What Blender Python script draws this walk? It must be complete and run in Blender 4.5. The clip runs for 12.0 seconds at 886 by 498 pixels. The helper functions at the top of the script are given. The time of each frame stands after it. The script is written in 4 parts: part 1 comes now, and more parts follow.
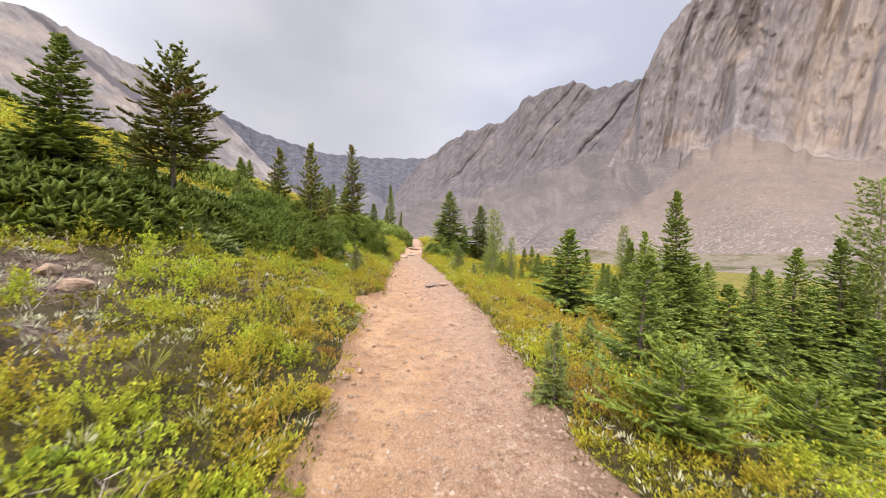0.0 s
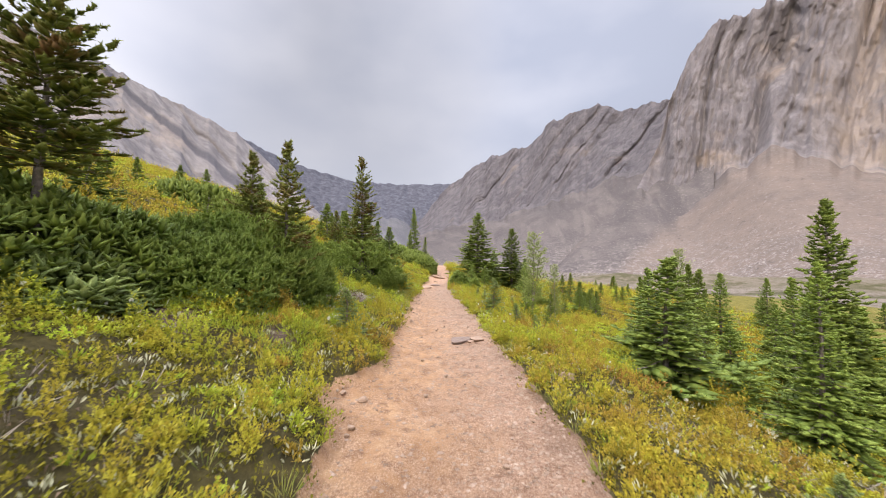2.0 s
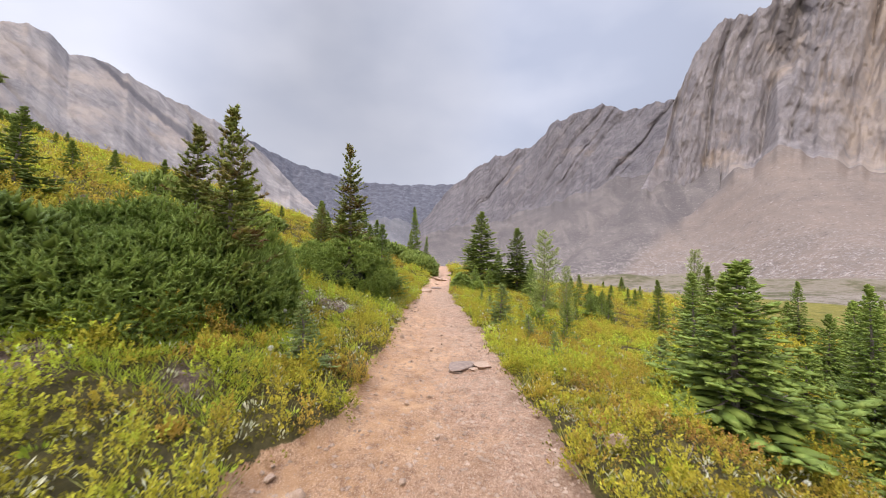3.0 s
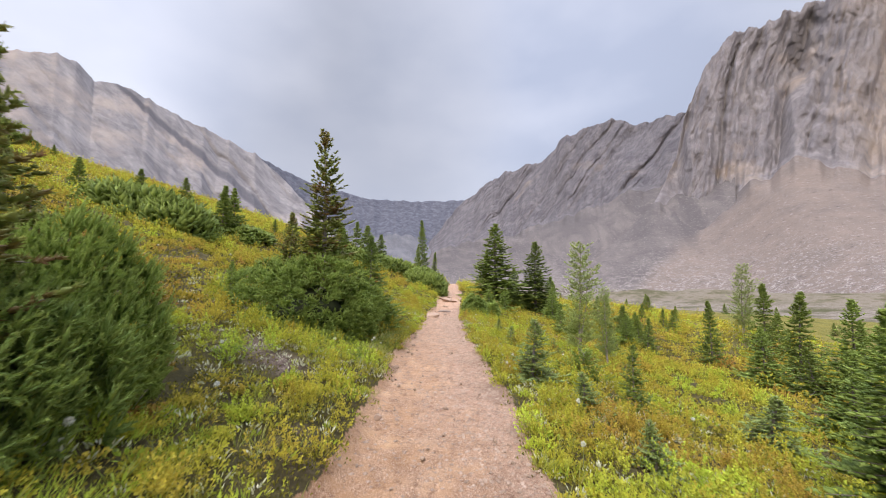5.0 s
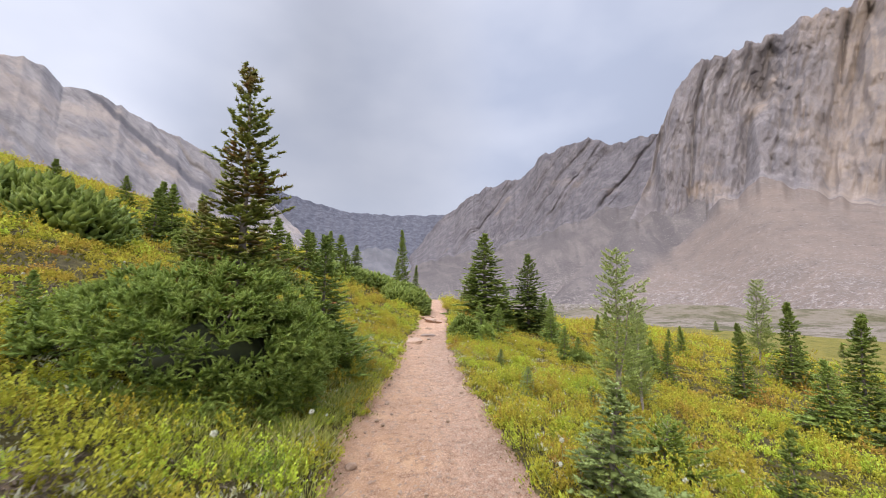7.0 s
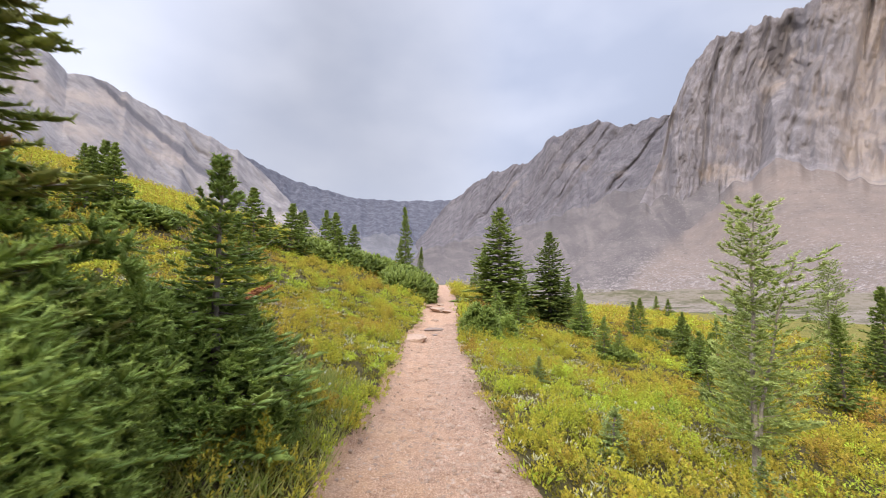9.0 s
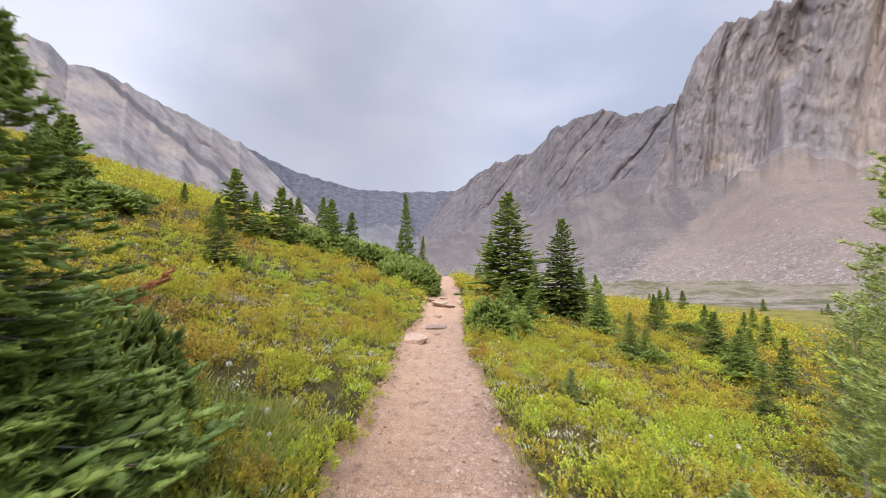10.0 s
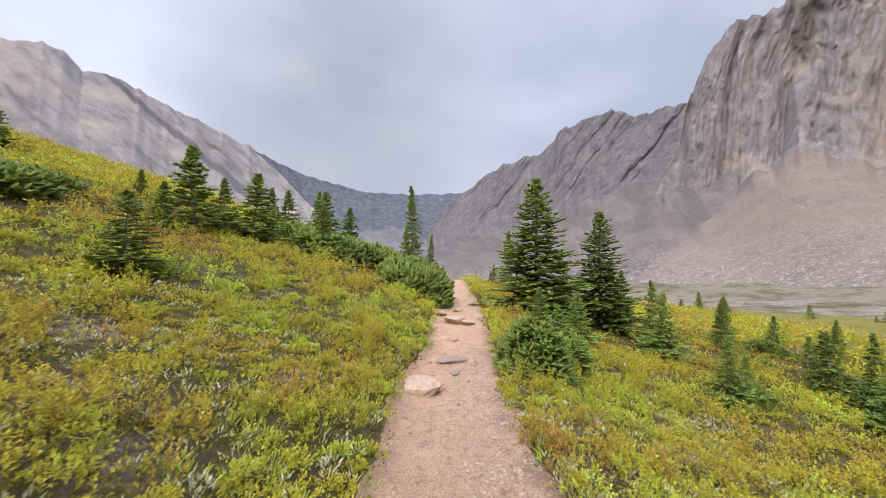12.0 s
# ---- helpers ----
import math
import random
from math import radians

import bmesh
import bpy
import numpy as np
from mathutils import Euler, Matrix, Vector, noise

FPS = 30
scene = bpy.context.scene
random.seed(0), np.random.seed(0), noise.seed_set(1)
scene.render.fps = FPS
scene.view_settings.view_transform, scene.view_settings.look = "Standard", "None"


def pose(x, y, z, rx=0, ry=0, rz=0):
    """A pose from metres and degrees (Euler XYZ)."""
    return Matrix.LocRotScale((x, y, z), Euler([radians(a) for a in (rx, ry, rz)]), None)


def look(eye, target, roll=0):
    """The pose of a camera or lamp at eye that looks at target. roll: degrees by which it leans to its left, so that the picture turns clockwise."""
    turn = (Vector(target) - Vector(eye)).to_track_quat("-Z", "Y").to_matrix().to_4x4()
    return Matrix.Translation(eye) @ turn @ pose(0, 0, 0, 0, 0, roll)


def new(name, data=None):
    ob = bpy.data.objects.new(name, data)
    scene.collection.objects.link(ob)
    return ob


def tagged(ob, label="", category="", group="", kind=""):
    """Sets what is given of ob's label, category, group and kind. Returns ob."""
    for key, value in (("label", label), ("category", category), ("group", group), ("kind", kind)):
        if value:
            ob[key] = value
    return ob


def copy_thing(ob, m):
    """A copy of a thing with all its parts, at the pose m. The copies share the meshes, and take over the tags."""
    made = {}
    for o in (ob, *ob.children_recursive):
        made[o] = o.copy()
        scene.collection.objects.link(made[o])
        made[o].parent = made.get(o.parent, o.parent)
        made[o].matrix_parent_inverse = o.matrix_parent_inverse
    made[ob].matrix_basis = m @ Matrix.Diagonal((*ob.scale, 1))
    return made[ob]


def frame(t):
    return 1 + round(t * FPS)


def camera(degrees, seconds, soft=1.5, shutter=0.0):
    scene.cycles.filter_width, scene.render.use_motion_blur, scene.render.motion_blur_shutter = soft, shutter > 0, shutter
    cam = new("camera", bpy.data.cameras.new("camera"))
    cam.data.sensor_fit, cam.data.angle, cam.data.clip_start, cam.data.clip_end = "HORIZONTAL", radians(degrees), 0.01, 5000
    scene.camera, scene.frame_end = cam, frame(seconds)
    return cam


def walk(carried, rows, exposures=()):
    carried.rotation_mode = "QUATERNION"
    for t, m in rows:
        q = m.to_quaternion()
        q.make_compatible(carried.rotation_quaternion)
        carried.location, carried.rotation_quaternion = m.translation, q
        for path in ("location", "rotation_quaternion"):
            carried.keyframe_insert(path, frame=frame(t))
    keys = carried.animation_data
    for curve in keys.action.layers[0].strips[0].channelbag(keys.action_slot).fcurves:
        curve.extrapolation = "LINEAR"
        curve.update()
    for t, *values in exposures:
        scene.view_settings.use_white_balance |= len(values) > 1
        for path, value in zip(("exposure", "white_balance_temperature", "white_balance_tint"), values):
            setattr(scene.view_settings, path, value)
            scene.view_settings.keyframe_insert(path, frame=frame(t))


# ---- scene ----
cam = camera(98.7, 12.0, soft=1.0, shutter=0.25)
PATH = [
    (0, (-0.04, -6.031, 1.134), (0.127, -4.039, 1.073), 1.0),
    (0.5, (0.062, -5.396, 1.21), (0.216, -3.403, 1.176), 1.0),
    (1, (0.092, -4.705, 1.222), (0.204, -2.708, 1.222), 0.9),
    (1.5, (0.056, -4.036, 1.259), (0.116, -2.037, 1.287), 0.7),
    (2, (0.063, -3.353, 1.291), (0.092, -1.354, 1.357), 0.5),
    (2.5, (0.106, -2.674, 1.303), (0.126, -0.675, 1.375), 0.6),
    (3, (0.184, -1.943, 1.333), (0.196, 0.056, 1.401), 0.6),
    (3.2, (0.189, -1.659, 1.323), (0.202, 0.34, 1.396), 0.7),
    (4.8, (0.298, 0.374, 1.433), (0.248, 2.369, 1.563), 0.1),
    (5, (0.293, 0.647, 1.474), (0.247, 2.64, 1.625), 0.2),
    (5.5, (0.286, 1.382, 1.495), (0.235, 3.376, 1.646), 0.2),
    (6, (0.256, 2.085, 1.52), (0.226, 4.079, 1.67), 0.3),
    (6.5, (0.152, 2.728, 1.537), (0.156, 4.72, 1.724), 0.3),
    (7, (0.09, 3.371, 1.562), (0.147, 5.357, 1.789), 0.4),
    (7.2, (0.085, 3.64, 1.575), (0.16, 5.624, 1.816), 0.4),
    (8.8, (0.081, 6.058, 1.544), (0.111, 8.051, 1.711), 0.2),
    (9, (0.105, 6.348, 1.505), (0.127, 8.342, 1.656), 0.2),
    (9.5, (0.126, 7.072, 1.476), (0.145, 9.067, 1.615), 0.1),
    (10, (0.105, 7.812, 1.485), (0.112, 9.81, 1.59), 0.1),
    (10.5, (0.059, 8.556, 1.487), (0.04, 10.554, 1.578), -0.2),
    (11, (-0.053, 9.309, 1.509), (-0.096, 11.305, 1.624), -0.2),
    (11.5, (-0.054, 10.043, 1.567), (-0.099, 12.039, 1.695), -0.1),
    (12, (-0.079, 10.825, 1.553), (-0.113, 12.821, 1.67), -0.0),
]
walk(cam, [(t, look(eye, target, roll)) for t, eye, target, roll in PATH],
     [(0, .96, 7450, 13), (2.5, .82, 7050, 13), (5.5, .77, 6750, 12), (7.2, .74, 6750, 12), (9, .88, 6750, 12), (10.5, .78, 6750, 12), (12, .76, 6750, 12)])

# ---- sky and sun ----
SUN_AZ, SUN_EL = 206.0, 43.0
world = bpy.data.worlds.new("sky")
scene.world = world
world.use_nodes = True
wn, wl = world.node_tree.nodes, world.node_tree.links
wn.clear()
w_out, w_bg = wn.new("ShaderNodeOutputWorld"), wn.new("ShaderNodeBackground")
w_sky = wn.new("ShaderNodeTexSky")
w_sky.sky_type, w_sky.sun_disc = "NISHITA", False
w_sky.sun_elevation, w_sky.sun_rotation = radians(SUN_EL), radians(SUN_AZ)
w_co, w_map = wn.new("ShaderNodeTexCoord"), wn.new("ShaderNodeMapping")
w_map.inputs["Scale"].default_value = (1.0, 1.0, 1.7)
w_map.inputs["Location"].default_value = (0.4, 0.0, 0.75)
wl.new(w_co.outputs["Generated"], w_map.inputs["Vector"])
w_noise = wn.new("ShaderNodeTexNoise")
w_noise.inputs["Scale"].default_value, w_noise.inputs["Detail"].default_value = 1.7, 5.0
w_noise.inputs["Roughness"].default_value = 0.42
wl.new(w_map.outputs["Vector"], w_noise.inputs["Vector"])
w_ramp = wn.new("ShaderNodeValToRGB")
w_ramp.color_ramp.elements[0].position, w_ramp.color_ramp.elements[0].color = 0.33, (3.7, 4.25, 5.65, 1)
w_ramp.color_ramp.elements[1].position, w_ramp.color_ramp.elements[1].color = 0.66, (6.45, 6.85, 8.0, 1)
wl.new(w_noise.outputs["Fac"], w_ramp.inputs["Fac"])
w_mix = wn.new("ShaderNodeMixRGB")
w_mix.inputs["Fac"].default_value = 0.94
wl.new(w_sky.outputs["Color"], w_mix.inputs["Color1"])
wl.new(w_ramp.outputs["Color"], w_mix.inputs["Color2"])
# an overcast sky is brighter overhead than at the horizon
w_sep, w_el = wn.new("ShaderNodeSeparateXYZ"), wn.new("ShaderNodeMapRange")
wl.new(w_co.outputs["Generated"], w_sep.inputs["Vector"])
wl.new(w_sep.outputs["Z"], w_el.inputs["Value"])
w_el.inputs["From Min"].default_value, w_el.inputs["From Max"].default_value = 0.68, 1.0
w_el.inputs["To Min"].default_value, w_el.inputs["To Max"].default_value = 1.12, 7.0
w_scale = wn.new("ShaderNodeVectorMath")
w_scale.operation = "SCALE"


def cloud_bank(colour, bearing, height, inner, outer, tone):
    """A soft-edged bank of cloud round one direction, ragged by the cloud noise."""
    to = wn.new("ShaderNodeVectorMath")
    to.operation = "DOT_PRODUCT"
    to.inputs[1].default_value = (math.sin(radians(bearing)) * math.cos(radians(height)), math.cos(radians(bearing)) * math.cos(radians(height)), math.sin(radians(height)))
    wl.new(w_co.outputs["Generated"], to.inputs[0])
    ragged = wn.new("ShaderNodeMath")
    ragged.operation = "MULTIPLY_ADD"
    ragged.inputs[1].default_value = .16
    wl.new(w_noise.outputs["Fac"], ragged.inputs[0])
    wl.new(to.outputs["Value"], ragged.inputs[2])
    span = wn.new("ShaderNodeMapRange")
    span.interpolation_type = "SMOOTHSTEP"
    span.inputs["From Min"].default_value, span.inputs["From Max"].default_value = math.cos(radians(outer)) + .08, math.cos(radians(inner)) + .08
    span.inputs["To Min"].default_value, span.inputs["To Max"].default_value = 1.0, tone
    wl.new(ragged.outputs["Value"], span.inputs["Value"])
    out = wn.new("ShaderNodeVectorMath")
    out.operation = "SCALE"
    wl.new(colour, out.inputs[0])
    wl.new(span.outputs["Result"], out.inputs["Scale"])
    return out.outputs["Vector"]


w_cloud = cloud_bank(w_mix.outputs["Color"], -13, 26, 6, 26, .80)
w_cloud = cloud_bank(w_cloud, -44, 34, 6, 24, 1.22)
w_cloud = cloud_bank(w_cloud, 16, 34, 8, 30, 1.16)
wl.new(w_cloud, w_scale.inputs[0])
wl.new(w_el.outputs["Result"], w_scale.inputs["Scale"])
wl.new(w_scale.outputs["Vector"], w_bg.inputs["Color"])
w_bg.inputs["Strength"].default_value = 0.066
wl.new(w_bg.outputs["Background"], w_out.inputs["Surface"])

sun = new("sun", bpy.data.lights.new("sun", "SUN"))
sun.data.energy, sun.data.angle, sun.data.color = 1.5, radians(26), (1.0, 0.91, 0.78)
sun.matrix_world = look((0, 0, 50), (-50 * math.sin(radians(SUN_AZ)) / math.tan(radians(SUN_EL)),
                                     -50 * math.cos(radians(SUN_AZ)) / math.tan(radians(SUN_EL)), 0))

# ---- materials ----
class Nodes:
    """A principled material and short ways to wire its nodes."""

    def __init__(self, name, rough=0.8):
        self.mat = bpy.data.materials.new(name)
        self.mat.use_nodes = True
        self.tree = self.mat.node_tree
        self.bsdf = self.tree.nodes["Principled BSDF"]
        self.bsdf.inputs["Roughness"].default_value = rough
        self.bsdf.inputs["Specular IOR Level"].default_value = 0.25

    def add(self, kind, **values):
        node = self.tree.nodes.new(kind)
        for key, value in values.items():
            node.inputs[key.replace("_", " ")].default_value = value
        return node

    def wire(self, a, b):
        self.tree.links.new(a, b)

    def place(self, scale=(1, 1, 1), dip=0.0):
        geo, mp = self.add("ShaderNodeNewGeometry"), self.add("ShaderNodeMapping", Scale=scale)
        turn = self.add("ShaderNodeVectorRotate", Angle=radians(dip))
        turn.rotation_type = "Y_AXIS"
        self.wire(geo.outputs["Position"], turn.inputs["Vector"])
        self.wire(turn.outputs["Vector"], mp.inputs["Vector"])
        return mp.outputs["Vector"]

    def local(self):
        return self.add("ShaderNodeTexCoord").outputs["Object"]

    def noise(self, where, scale, detail=4.0, rough=0.55, warp=0.0):
        n = self.add("ShaderNodeTexNoise", Scale=scale, Detail=detail, Roughness=rough, Distortion=warp)
        self.wire(where, n.inputs["Vector"])
        return n.outputs["Fac"]

    def ramp(self, value, *stops):
        r = self.add("ShaderNodeValToRGB")
        while len(r.color_ramp.elements) < len(stops):
            r.color_ramp.elements.new(0.5)
        for e, (pos, col) in zip(r.color_ramp.elements, stops):
            e.position, e.color = pos, (*col, 1) if len(col) == 3 else col
        self.wire(value, r.inputs["Fac"])
        return r.outputs["Color"]

    def mix(self, fac, a, b, how="MIX"):
        m = self.add("ShaderNodeMixRGB")
        m.blend_type = how
        for value, socket in ((fac, m.inputs["Fac"]), (a, m.inputs["Color1"]), (b, m.inputs["Color2"])):
            if hasattr(value, "is_linked"):
                self.wire(value, socket)
            else:
                socket.default_value = value if isinstance(value, float) else (*value, 1)
        return m.outputs["Color"]

    def attribute(self, name):
        a = self.add("ShaderNodeAttribute")
        a.attribute_name = name
        return a.outputs["Fac"]

    def island(self):
        return self.add("ShaderNodeNewGeometry").outputs["Random Per Island"]

    def each(self):
        return self.add("ShaderNodeObjectInfo").outputs["Random"]

    def colour(self, c):
        self.wire(c, self.bsdf.inputs["Base Color"])
        return self

    def bump(self, height, strength=0.5, distance=0.02):
        b = self.add("ShaderNodeBump", Strength=strength, Distance=distance)
        self.wire(height, b.inputs["Height"])
        self.wire(b.outputs["Normal"], self.bsdf.inputs["Normal"])
        return self

    def leafy(self, colour, amount=0.35):
        """Lets part of the light through, as thin leaves do."""
        thin, mixer = self.add("ShaderNodeBsdfTranslucent"), self.add("ShaderNodeMixShader", Fac=amount)
        self.wire(colour, thin.inputs["Color"])
        self.wire(self.bsdf.outputs["BSDF"], mixer.inputs[1])
        self.wire(thin.outputs["BSDF"], mixer.inputs[2])
        self.wire(mixer.outputs["Shader"], self.tree.nodes["Material Output"].inputs["Surface"])
        return self


def ground_material():
    n = Nodes("earth", 0.95)
    p = n.place()
    dust = n.ramp(n.noise(p, 2.2, 6, .6), (.32, (.36, .20, .105)), (.52, (.53, .305, .16)), (.72, (.72, .455, .26)))
    grit = n.ramp(n.noise(p, 60, 3, .7), (.38, (.17, .095, .062)), (.5, (.43, .26, .17)), (.62, (.75, .54, .39)))
    trail = n.mix(n.ramp(n.noise(p, 5, 4, .6), (.4, (.12,) * 3), (.65, (.6,) * 3)), dust, grit)
    further = n.add("ShaderNodeMapRange")
    split = n.add("ShaderNodeSeparateXYZ")
    n.wire(p, split.inputs["Vector"])
    n.wire(split.outputs["Y"], further.inputs["Value"])
    further.inputs["From Min"].default_value, further.inputs["From Max"].default_value, further.inputs["To Max"].default_value = 3.0, 13.0, .6
    trail = n.mix(further.outputs["Result"], trail, n.mix(.5, grit, (.47, .31, .23)))
    coarse = n.ramp(n.noise(p, 24, 6, .8), (.36, (.15, .085, .06)), (.47, (.40, .25, .175)), (.56, (.55, .37, .27)), (.66, (.80, .62, .49)))
    side = n.ramp(n.attribute("across"), (.35, (0, 0, 0)), (.75, (.8,) * 3))
    trail = n.mix(side, trail, n.mix(.6, grit, n.mix(.35, coarse, (.37, .225, .175))))
    trail = n.mix(n.ramp(n.noise(p, 9, 7, .75), (.36, (.8,) * 3), (.47, (0, 0, 0))), trail, (.25, .14, .088))
    trail = n.mix(n.ramp(n.noise(p, 130, 2, .6), (.60, (0, 0, 0)), (.66, (.7,) * 3)), trail, (.80, .62, .48))
    trail = n.mix(n.ramp(n.attribute("across"), (.86, (0, 0, 0)), (1.0, (.6,) * 3)), trail, (.21, .135, .095))
    soil = n.ramp(n.noise(p, 11, 8, .8), (.38, (.06, .042, .033)), (.5, (.17, .122, .098)), (.64, (.40, .32, .265)))
    moss = n.ramp(n.noise(p, 6.1, 7, .75), (.3, (.036, .030, .014)), (.5, (.085, .072, .026)), (.7, (.17, .14, .046)))
    turf = n.mix(n.ramp(n.noise(p, 1.3, 5, .65), (.26, (.5,) * 3), (.42, (.97,) * 3)), soil, moss)
    turf = n.mix(n.attribute("bare"), turf, soil)
    far = n.ramp(n.noise(p, .9, 9, .78), (.3, (.06, .06, .015)), (.45, (.15, .14, .03)), (.58, (.23, .19, .045)), (.72, (.17, .18, .04)))
    turf = n.mix(n.attribute("far"), turf, far)
    gravel = n.ramp(n.noise(n.place((.7, 1, 1)), .09, 10, .8), (.34, (.06, .066, .025)), (.45, (.095, .09, .045)), (.5, (.16, .135, .105)), (.56, (.27, .23, .19)), (.60, (.14, .12, .095)), (.68, (.08, .08, .032)))
    turf = n.mix(n.attribute("valley"), turf, gravel)
    turf = n.mix(n.attribute("bank"), turf, n.ramp(n.noise(p, .09, 8, .75), (.34, (.07, .072, .027)), (.45, (.12, .105, .06)), (.54, (.215, .18, .14)), (.62, (.15, .13, .09)), (.72, (.085, .085, .032))))
    ragged = n.ramp(n.mix(.45, n.attribute("trail"), n.noise(p, 13, 5, .7)), (.47, (0, 0, 0)), (.53, (1, 1, 1)))
    n.colour(n.mix(ragged, turf, trail))
    return n.bump(n.noise(p, 38, 6, .8), 1.0, .03).mat


def needle_material(name, dark, mid, tip, brown=0.0):
    n = Nodes(name, 0.6)
    p = n.local()
    c = n.ramp(n.noise(p, 7, 4, .6), (.33, dark), (.52, mid), (.74, tip))
    c = n.mix(n.ramp(n.island(), (0, (0, 0, 0)), (1, (.55,) * 3)), c, n.mix(.5, mid, tip))
    c = n.mix(n.ramp(n.attribute("tip"), (.5, (0, 0, 0)), (1.0, (.6,) * 3)), c, (tip[0] * 1.04, tip[1] * 1.04, tip[2]))
    if brown:
        c = n.mix(n.ramp(n.noise(p, 2.3, 3, .6), (.62 - .2 * brown, (0, 0, 0)), (.78 - .2 * brown, (.85,) * 3)), c, (.26, .12, .06))
    c = n.mix(n.ramp(n.each(), (0, (0, 0, 0)), (1, (.35,) * 3)), c, n.mix(.5, dark, (.10, .14, .05)))
    return n.colour(c).leafy(c, .32).mat


def heath_material():
    """Each shrub has one tone, from rusty through olive to fresh and deep green; young tips are lighter, lower leaves
    have shade put into their colour.
    """
    n = Nodes("heath_leaves", 0.7)
    n.bsdf.inputs["Specular IOR Level"].default_value = .12
    c = n.ramp(n.attribute("tone"), (.0, (.32, .175, .052)), (.16, (.355, .245, .05)), (.34, (.375, .305, .045)), (.52, (.38, .355, .046)), (.70, (.345, .385, .047)), (.86, (.42, .52, .063)), (1.0, (.185, .27, .049)))
    # light young tips, and painted shade that darkens the leaves below them
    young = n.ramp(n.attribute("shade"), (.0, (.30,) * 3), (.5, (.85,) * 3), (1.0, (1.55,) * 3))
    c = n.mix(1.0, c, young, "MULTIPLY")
    c = n.mix(n.ramp(n.island(), (.86, (0, 0, 0)), (.95, (.18,) * 3)), c, (.46, .34, .12))
    return n.colour(c).leafy(c, .28).mat


def leaf_material(name, a, b, thin=.3):
    n = Nodes(name, 0.75)
    n.bsdf.inputs["Specular IOR Level"].default_value = .08
    c = n.ramp(n.island(), (0, a), (1, b))
    return n.colour(c).leafy(c, thin).mat


def bark_material(name="bark", pale=1.0):
    n = Nodes(name, 0.9)
    p = n.local()
    n.colour(n.ramp(n.noise(p, 14, 5, .7), (.3, (.13 * pale, .105 * pale, .09 * pale)), (.55, (.27 * pale, .235 * pale, .21 * pale)), (.75, (.46 * pale, .42 * pale, .39 * pale))))
    return n.bump(n.noise(p, 40, 4, .7), .8, .01).mat


def stone_material(name, a, b, c):
    n = Nodes(name, 0.85)
    p = n.local()
    base = n.ramp(n.noise(p, 9, 6, .65), (.3, a), (.5, b), (.72, c))
    base = n.mix(n.ramp(n.each(), (0, (0, 0, 0)), (1, (.4,) * 3)), base, n.ramp(n.island(), (0, a), (1, c)))
    return n.colour(base).bump(n.noise(p, 30, 5, .7), .7, .01).mat


def cliff_material(name, dark, mid, light, tan, amount, dip=0.0):
    n = Nodes(name, 0.92)
    tall, p = n.place((.018, .018, .0055), dip), n.place((.01, .01, .01))
    c = n.ramp(n.noise(tall, 2.2, 9, .68, .7), (.34, dark), (.48, mid), (.64, light))
    c = n.mix(n.ramp(n.noise(n.place((.05, .05, .016), dip), 1.6, 7, .7), (.36, (.45,) * 3), (.56, (0, 0, 0))), c, dark)
    c = n.mix(n.ramp(n.noise(p, .55, 5, .6), (.62 - .2 * amount, (0, 0, 0)), (.74 - .2 * amount, (.7,) * 3)), c, tan)
    c = n.mix(n.attribute("east"), c, n.mix(n.ramp(n.noise(n.place((.03, .03, .012)), 1.3, 7, .7), (.35, (0, 0, 0)), (.6, (1, 1, 1))), mid, n.mix(.5, tan, light)))
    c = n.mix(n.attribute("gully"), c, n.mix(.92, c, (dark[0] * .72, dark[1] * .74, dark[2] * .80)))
    c = n.mix(n.ramp(n.noise(n.place((.16, .16, .07)), 1.5, 6, .8), (.60, (0, 0, 0)), (.70, (.55,) * 3)), c, light)
    c = n.mix(n.ramp(n.noise(n.place((.21, .21, .10)), 1.5, 6, .8), (.30, (.6,) * 3), (.40, (0, 0, 0))), c, dark)
    n.colour(c)
    crack = n.add("ShaderNodeTexVoronoi", Scale=1.0)
    crack.feature = "DISTANCE_TO_EDGE"
    n.wire(n.place((.06, .06, .03)), crack.inputs["Vector"])
    rough = n.mix(.35, n.noise(n.place((.05, .05, .03)), 2.5, 10, .78), crack.outputs["Distance"])
    return n.bump(rough, .9, 7.0).mat


